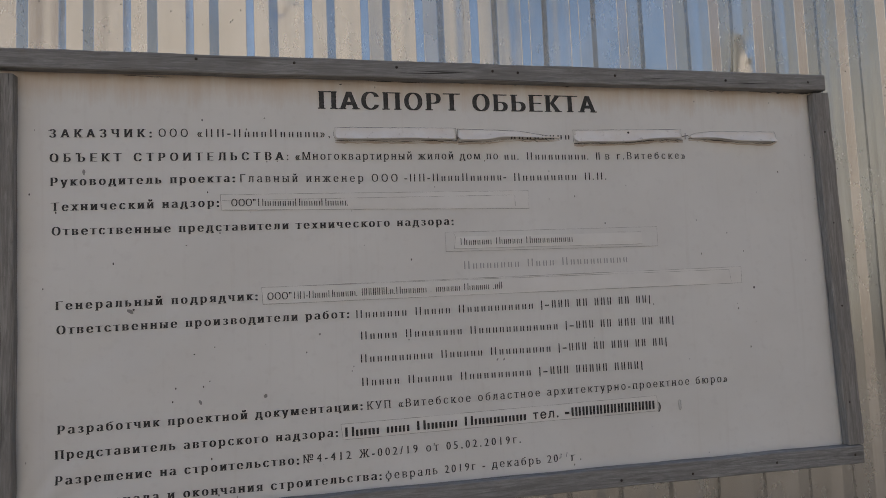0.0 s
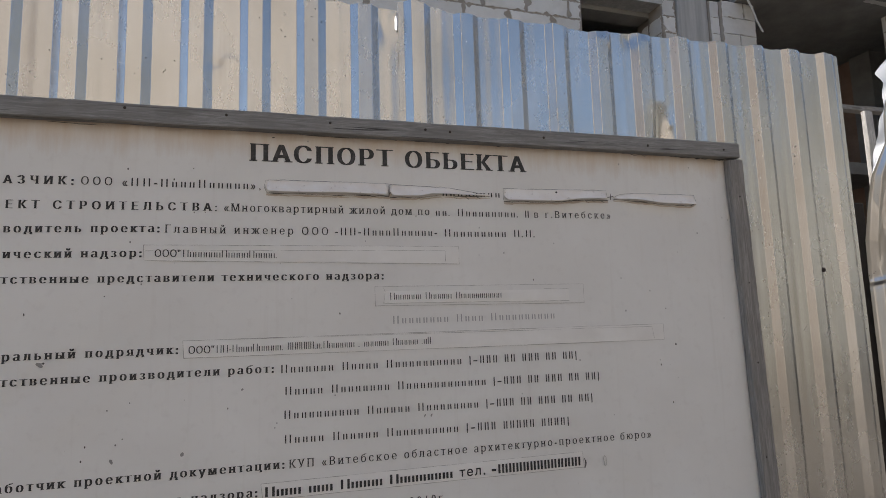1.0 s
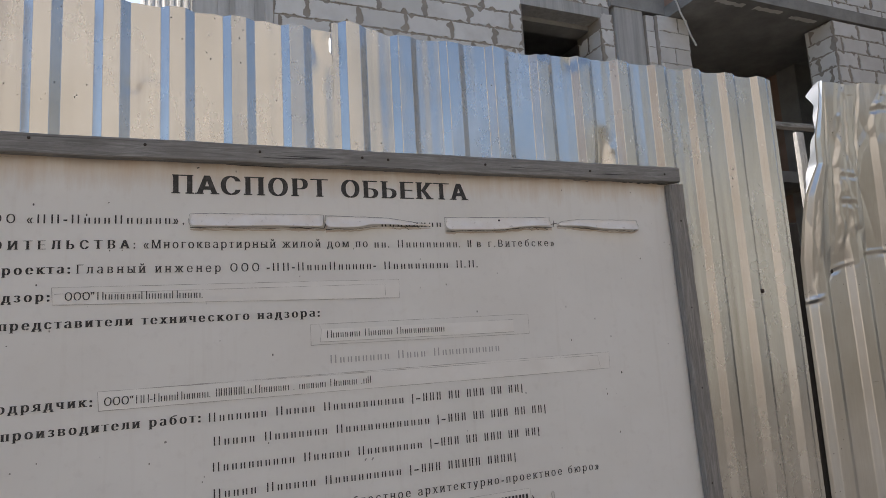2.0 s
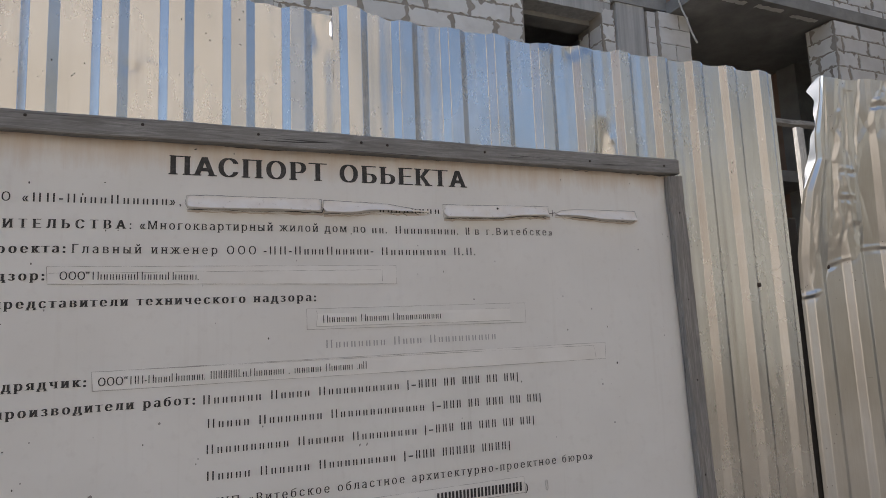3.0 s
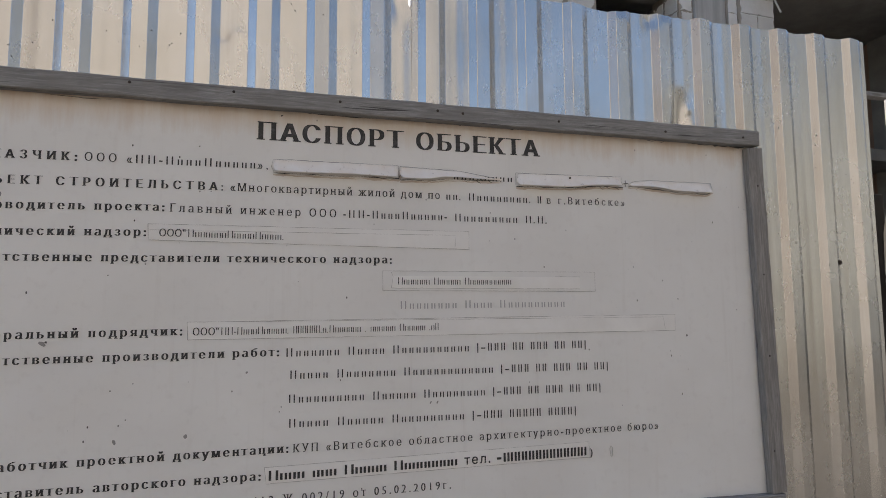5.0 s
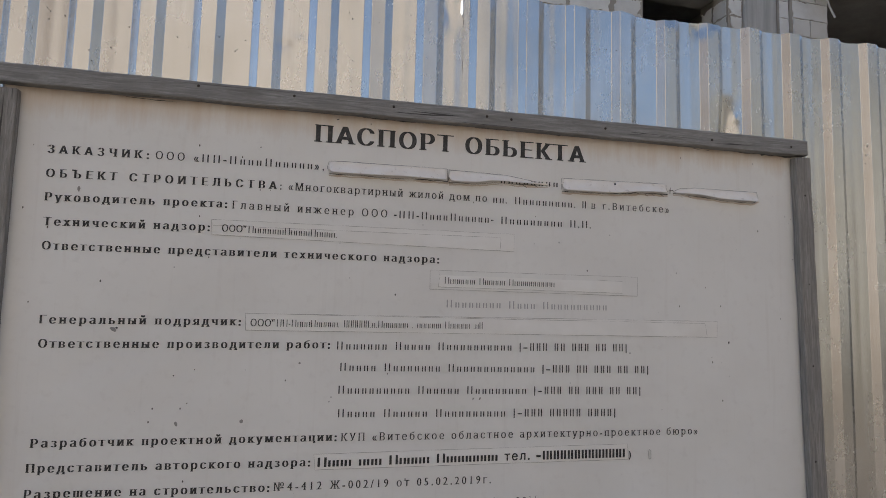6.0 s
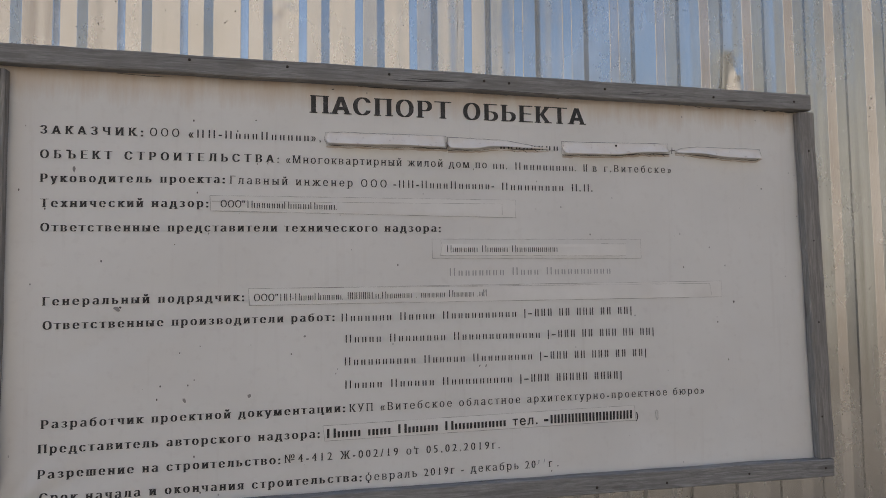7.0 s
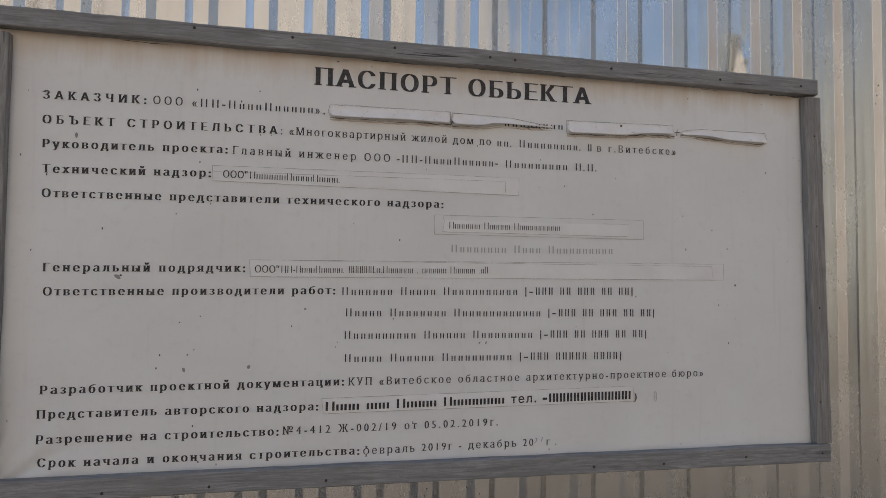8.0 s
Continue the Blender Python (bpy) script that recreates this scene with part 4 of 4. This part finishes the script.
for x, z, s, k, a, mat in ((-0.412, 1.509, 0.008, 0.7, -0.5, GREYSCUFF), (-0.405, 1.512, 0.003, 1.0, 0.2, SCUFF_SHADE), (-0.274, 1.31, 0.004, 1.6, 0.2, GREYSCUFF),
                           (-0.14, 1.314, 0.005, 1.1, 0.6, GREYSCUFF), (-0.021, 1.441, 0.004, 0.8, 0.9, GREYSCUFF), (-0.444, 1.611, 0.0018, 2.2, 0, SCUFF_SHADE),
                           (-0.298, 1.646, 0.0018, 1.0, 0, SCUFF_SHADE), (-0.103, 1.829, 0.0015, 1.0, 0, SCUFF_SHADE), (0.384, 1.361, 0.0025, 1.8, -0.6, GREYSCUFF),
                           (0.40, 1.361, 0.0025, 1.8, -0.6, GREYSCUFF), (-0.50, 1.807, 0.004, 2.0, 0, GREYSCUFF), (-0.285, 1.412, 0.0018, 1.0, 0, SCUFF_SHADE),
                           (-0.243, 1.425, 0.0015, 1.5, 0, SCUFF_SHADE), (1.069, 1.502, 0.0025, 1.7, 0.1, SCUFF_SHADE), (-0.129, 1.927, 0.0025, 0.6, 0.4, SCUFF_SHADE),
                           (0.042, 2.008, 0.004, 0.5, 0.3, SCUFF_SHADE)):
    scuff(x, z, s, k, a, mat)
# a paper clip's rusty print
clip = tube([(0.838, -0.0016, 1.216), (0.836, -0.0016, 1.230), (0.839, -0.0016, 1.236), (0.843, -0.0016, 1.232), (0.843, -0.0016, 1.215), (0.840, -0.0016, 1.211), (0.837, -0.0016, 1.215)], 0.0008, 6)
part("clip_mark", clip, WRAP, board, "pale rusty wire clip")


# ---------------------------------------------------------------- unfinished block building behind
TURN_B = 3.0
house = empty("unfinished_building", (1.9, 6.0, 0.0), TURN_B)
tagged(house, "unfinished building of pale aerated blocks and bare concrete", "building")
COURSE, BASE, BLOCK_RUN = 0.260, 5.600, 0.645
LEVEL0 = BASE - COURSE * 21         # lowest bed joint


def core(name, a, b, mat, label=""):
    return part(name, boxed(a, b), mat, house, label)


def jagged_block(length, high, deep, seed, rough=1.0):
    """A block whose outline is overrun by mortar; origin at its lower left front corner."""
    bm = bmesh.new()
    pts = []
    gz, gx = (0.007, 0.016) if rough > 0.5 else (0.004, 0.005)
    gx = min(gx, length * 0.1)

    def side(ax, az, bx, bz, n, nx, nz):
        for i in range(n):
            t = i / n
            x, z = ax + (bx - ax) * t, az + (bz - az) * t
            up = 1.0 if nx == 0 else 1.9
            k = 0.024 * up * abs(noise.noise(Vector((x * 7 + seed * 3.1, z * 7, seed)))) + 0.030 * max(0.0, noise.noise(Vector((x * 43, z * 43 + seed, 2.0))))
            k += 0.12 * max(0.0, noise.noise(Vector((x * 8 + seed * 7.7, z * 8, 4.0 + seed))) - (0.16 if nx == 0 else 0.08))
            k *= rough * min(1.0, 9 * t, 9 * (1 - t)) * min(1.0, length / 0.25)
            pts.append((x + nx * k, z + nz * k))
    side(gx, gz, length - gx, gz, 50, 0, 1)
    side(length - gx, gz, length - gx, high - gz, 22, -1, 0)
    side(length - gx, high - gz, gx, high - gz, 50, 0, -1)
    side(gx, high - gz, gx, gz, 22, 1, 0)
    front = [bm.verts.new((x, 0, z)) for x, z in pts]
    rear = [bm.verts.new((x, deep, z)) for x, z in pts]
    bm.faces.new(front)
    for i in range(len(pts)):
        k = (i + 1) % len(pts)
        bm.faces.new((front[k], front[i], rear[i], rear[k]))
    return mesh_from("block", bm, BLOCK)


FULL = [jagged_block(BLOCK_RUN, COURSE, 0.02, 10 + i) for i in range(14)]


def block_at(parent, u, v, z, length, seed, turn=0.0, rough=1.0):
    if abs(length - BLOCK_RUN) < 0.004 and rough > 0.5:
        me = FULL[seed % len(FULL)]
    else:
        me = jagged_block(length, COURSE, 0.02, 100 + seed, rough)
    ob = new("block", me)
    ob.parent = parent
    ob.matrix_basis = pose(u, v, z, 0, 0, turn)
    return ob


def block_wall(name, u0, u1, v, z0, z1, seed, turn=0.0, start=0.0, deep=0.3, label="", rough=1.0, starts=None):
    """Mortar core with one block after the other in front of it, in running bond. Runs along u, or with turn=-90 along -v."""
    ln = u1 - u0
    holder = part(name, boxed((0, 0.012, 0), (ln, deep, z1 - z0)), MORTAR, house, label)
    holder.matrix_basis = pose(u0, v, z0, 0, 0, turn)
    rows = int(round((z1 - z0) / COURSE))
    n = seed
    for r in range(rows):
        x = -((start + (0.3 if r % 2 else 0.0) + 0.07 * math.sin(r * 2.3 + seed)) % BLOCK_RUN)
        if starts:
            x = (starts[r % len(starts)] - u0) % BLOCK_RUN - BLOCK_RUN
        while x < ln - 0.02:
            a, b = max(0.0, x), min(ln, x + BLOCK_RUN)
            if b - a > 0.05:
                block_at(holder, a, 0, r * COURSE, round(b - a, 3), n, 0.0, rough)
                n += 1
            x += BLOCK_RUN
    return holder


LOW = LEVEL0 + COURSE * 16
TOP = LEVEL0 + COURSE * 26
# plain lower storey hidden behind the fence
core("wall", (-1.06, 0.0, 0.0), (2.40, 0.3, LOW), MORTAR)
block_wall("wall", -1.06, 2.41, 0.0, LOW, TOP, 3, 0.0, 0.12, 0.3, "aerated block wall with smeared grey mortar", 1.0, (0.10, 0.42, 0.20, 0.55, 0.300, 1.930, 0.268, 1.793, 0.33, 0.02))
block_wall("wall", 3.762, 4.02, 0.0, LOW, LEVEL0 + COURSE * 24, 61, 0.0, 0.33, 0.3)
core("wall", (3.762, 0.013, 0.0), (4.02, 0.3, LOW), MORTAR)
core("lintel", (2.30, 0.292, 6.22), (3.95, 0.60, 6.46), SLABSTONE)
core("lintel", (2.30, 0.002, 6.29), (3.95, 0.29, 6.47), CONCRETE, "cast concrete lintel over the window opening")
core("window_parapet", (2.41, 0.0, 0.0), (3.762, 0.3, 5.0), MORTAR)
core("wall", (3.775, 0.31, 0.0), (4.02, 0.60, 6.215), MORTAR)
block_wall("wall", 2.42, 3.98, 0.004, 6.475, 6.475 + COURSE * 3, 91, 0.0, 0.2)
core("column", (-1.95, -0.02, 0.0), (-1.06, 0.42, TOP), MID_CONCRETE, "grey concrete column with board marks")
for a, b, v in ((-1.945, -1.70, -0.030), (-1.69, -1.575, -0.034), (-1.56, -1.50, -0.026), (-1.485, -1.29, -0.032), (-1.28, -1.17, -0.028), (-1.155, -1.065, -0.033)):
    core("form_board_face", (a, v, 4.6), (b, -0.0205, TOP - 0.01), MID_CONCRETE if v < -0.029 else CONCRETE)
core("column", (4.03, -0.03, 0.0), (4.565, 0.40, 6.50), CONCRETE, "grey concrete column with board marks")
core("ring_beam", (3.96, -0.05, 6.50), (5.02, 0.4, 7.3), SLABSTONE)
core("wall", (5.02, 0.05, 6.63), (16.0, 0.3, 7.6), INNER)
# pier beside the loggia
core("pier", (4.59, -0.12, 0.0), (5.35, 0.3, LOW), MORTAR)
PIER = 6.425 - COURSE * 8
block_wall("pier", 4.745, 5.37, -0.14, PIER, 6.425, 121, 0.0, 0.0, 0.4, "pier of stacked aerated blocks", 0.3)
block_wall("pier", 4.575, 4.74, -0.08, PIER, 6.425, 141, 0.0, 0.45, 0.3, "", 0.3)
core("wall", (5.19, 3.6, 0.0), (16.0, 3.8, 6.42), INNER, "dark brown inner brick wall")
core("wall", (4.75, 0.32, 0.0), (4.95, 3.6, TOP - 0.01), ROOM)
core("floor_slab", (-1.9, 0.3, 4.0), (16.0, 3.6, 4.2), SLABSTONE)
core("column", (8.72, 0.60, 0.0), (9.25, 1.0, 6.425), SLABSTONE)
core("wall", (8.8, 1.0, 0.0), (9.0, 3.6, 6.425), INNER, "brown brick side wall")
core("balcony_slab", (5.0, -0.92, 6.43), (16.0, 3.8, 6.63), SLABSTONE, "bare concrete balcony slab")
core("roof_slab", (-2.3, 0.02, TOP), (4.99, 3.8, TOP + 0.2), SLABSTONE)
# patches of mortar on the soffit
for u, v, lu in ((5.35, -0.80, 0.56), (6.12, -0.82, 0.58), (6.95, -0.77, 0.60)):
    bm = bmesh.new()
    pts = [bm.verts.new((u + lu * (i / 12 if i <= 12 else (25 - i) / 12), v + (0.0 if i <= 12 else 0.09) + 0.03 * noise.noise(Vector((u, i * 0.7, v))), 6.426)) for i in range(26)]
    bm.faces.new(pts[::-1])
    part("mortar_smear", bm, SMEAR, house)
# right pier: side face and front face
block_wall("pier", 7.705, 11.6, -0.90, PIER - 0.02, 6.425 - 0.02, 171, 0.0, 0.45, 0.4, "corner pier of aerated blocks with dark mortar")
block_wall("pier", 7.695, 8.185, -0.40, PIER - 0.02, 6.425 - 0.02, 231, -90.0, 0.2, 0.3)
core("pier", (7.73, -0.88, 0.0), (11.6, -0.45, PIER - 0.03), MORTAR)
block_wall("wall", 6.3, 11.6, -0.72, 6.635, 6.635 + COURSE * 3, 261, 0.0, 0.2)
# window's right reveal
block_wall("reveal", 3.755, 4.345, 0.592, LOW, LEVEL0 + COURSE * 24 - 0.17, 301, -90.0, 0.33, 0.012)
core("wall", (-1.9, 3.4, 0.0), (4.7, 3.6, TOP), ROOM, "bare inner wall")
core("wall", (-1.9, 0.45, 0.0), (-1.7, 3.4, TOP), ROOM)
# hanging film and a bent bar on the left of the column
film = bmesh.new()
cols = 40
strip = [[film.verts.new((-2.5 + 0.53 * i / cols, 0.30 + 0.09 * math.sin(i * 1.1) + 0.04 * math.sin(i * 2.7 + 0.2 * j), 4.0 + 0.5 * j)) for i in range(cols + 1)] for j in range(7)]
for r, q in zip(strip, strip[1:]):
    for i in range(cols):
        film.faces.new((r[i], r[i + 1], q[i + 1], q[i]))
part("plastic_film", film, FILM, house, "white plastic film hanging in folds", True)
part("loose_strap", tube([(4.90, -0.34, 6.72), (4.97, -0.36, 6.52), (5.00, -0.38, 6.36), (5.06, -0.40, 6.20), (5.12, -0.41, 6.00), (5.20, -0.42, 5.84)], 0.015, 6), WRAP, house, "loose pale strap hanging from the slab")

# ---------------------------------------------------------------- between fence and building
slat = empty("wooden_slat", (0, 0, 0))
tagged(slat, "pale weathered wooden slat leaning behind the torn sheet", "wooden slat")
ob = part("board", lumpy((-0.02, 0, 0), (0.02, 0.018, 2.278), 'z', 20, 0.003, 4.0), PALE_WOOD, slat)
ob.matrix_basis = pose(2.068, 0.20, 0.0, 0, 0, 8)
beam = empty("wooden_beam", (0, 0, 0))
tagged(beam, "rough wooden beam propped across behind the fence", "wooden beam")
part("board", lumpy((1.5, 1.10, 2.672), (4.2, 1.15, 2.698), 'x', 30, 0.004, 6.0), WOOD, beam)
for x in (1.6, 4.1):
    part("prop", lumpy((x - 0.03, 1.155, 0.0), (x + 0.03, 1.20, 2.70), 'z', 20, 0.003, x), PALE_WOOD, beam)

# ---------------------------------------------------------------- unseen blocks added behind the camera for the fence to reflect
street = empty("reflected_house", (0, 0, 0))
tagged(street, "plain sunlit cream rendered house across the way", "house")
part("wall", boxed((-6, -24, 0), (3.7, -14, 13.5)), RENDERED, street)
part("roof", boxed((-6.4, -24.4, 13.5), (3.7, -13.6, 13.9), 0.05), SLABSTONE, street)
# unseen block added so one valley of the fence reflects darker
part("reflected_tower", boxed((3.7, -23, 0), (5.2, -14.3, 14.6)), GREENISH, street, "unseen grey-green block added as a darker reflection")
# unseen block added to give the right-hand ribs a browner reflection
umber = empty("reflected_house", (0, 0, 0))
tagged(umber, "unseen umber block added for the rib sides to reflect", "house")
part("wall", boxed((-12.5, -23, 0), (-6.6, -14.5, 11.5)), UMBER, umber)
part("roof", boxed((-12.8, -23.3, 11.5), (-6.5, -14.1, 11.8), 0.05), SLABSTONE, umber)
# unseen low block added so the torn sheet mirrors less sky
low_block = empty("reflected_low_block", (0, 0, 0))
tagged(low_block, "unseen low brown block added to darken the torn sheet's reflection", "garage")
part("wall", boxed((5.6, -17, 0), (13.0, -13.5, 5.4)), DULLBROWN, low_block)
part("roof", boxed((5.5, -17.2, 5.4), (13.1, -13.3, 5.55), 0.03), SLABSTONE, low_block)
# two unseen blocks added, paler below so the fence reflects brighter lower down
far = empty("reflected_house", (0, 0, 0))
tagged(far, "unseen narrow grey-green block, paler below to brighten the low reflections", "house")
part("wall", boxed((13.2, -16, 6.8), (16.4, -12, 13.0)), GREENISH, far)
part("paler_lower_wall", boxed((13.2, -16, 0), (16.4, -11.98, 6.8)), PALEGREEN, far)
part("roof", boxed((13.0, -16.2, 13.0), (16.6, -11.8, 13.3), 0.05), SLABSTONE, far)
long = empty("reflected_house", (0, 0, 0))
tagged(long, "unseen long grey-green block, paler below to brighten the low reflections", "house")
part("wall", boxed((20.5, -16, 7.6), (60, -12, 11.5)), GREENISH, long)
part("paler_lower_wall", boxed((20.5, -16, 0), (60, -11.98, 7.6)), PALEGREEN, long)
part("roof", boxed((20.2, -16.3, 11.5), (60.3, -11.7, 11.8), 0.05), SLABSTONE, long)
# unseen dark block added: shades the right pier, darkens the rib reflections
side = empty("reflected_house", (0, 0, 0))
tagged(side, "unseen dark block added to hold sky light off the right pier", "house")
part("wall", boxed((9.0, -2.2, 0), (24.0, -0.3, 14.0)), DARKWALL, side)
part("roof", boxed((8.8, -2.4, 14.0), (24.2, -0.1, 14.3), 0.05), SLABSTONE, side)
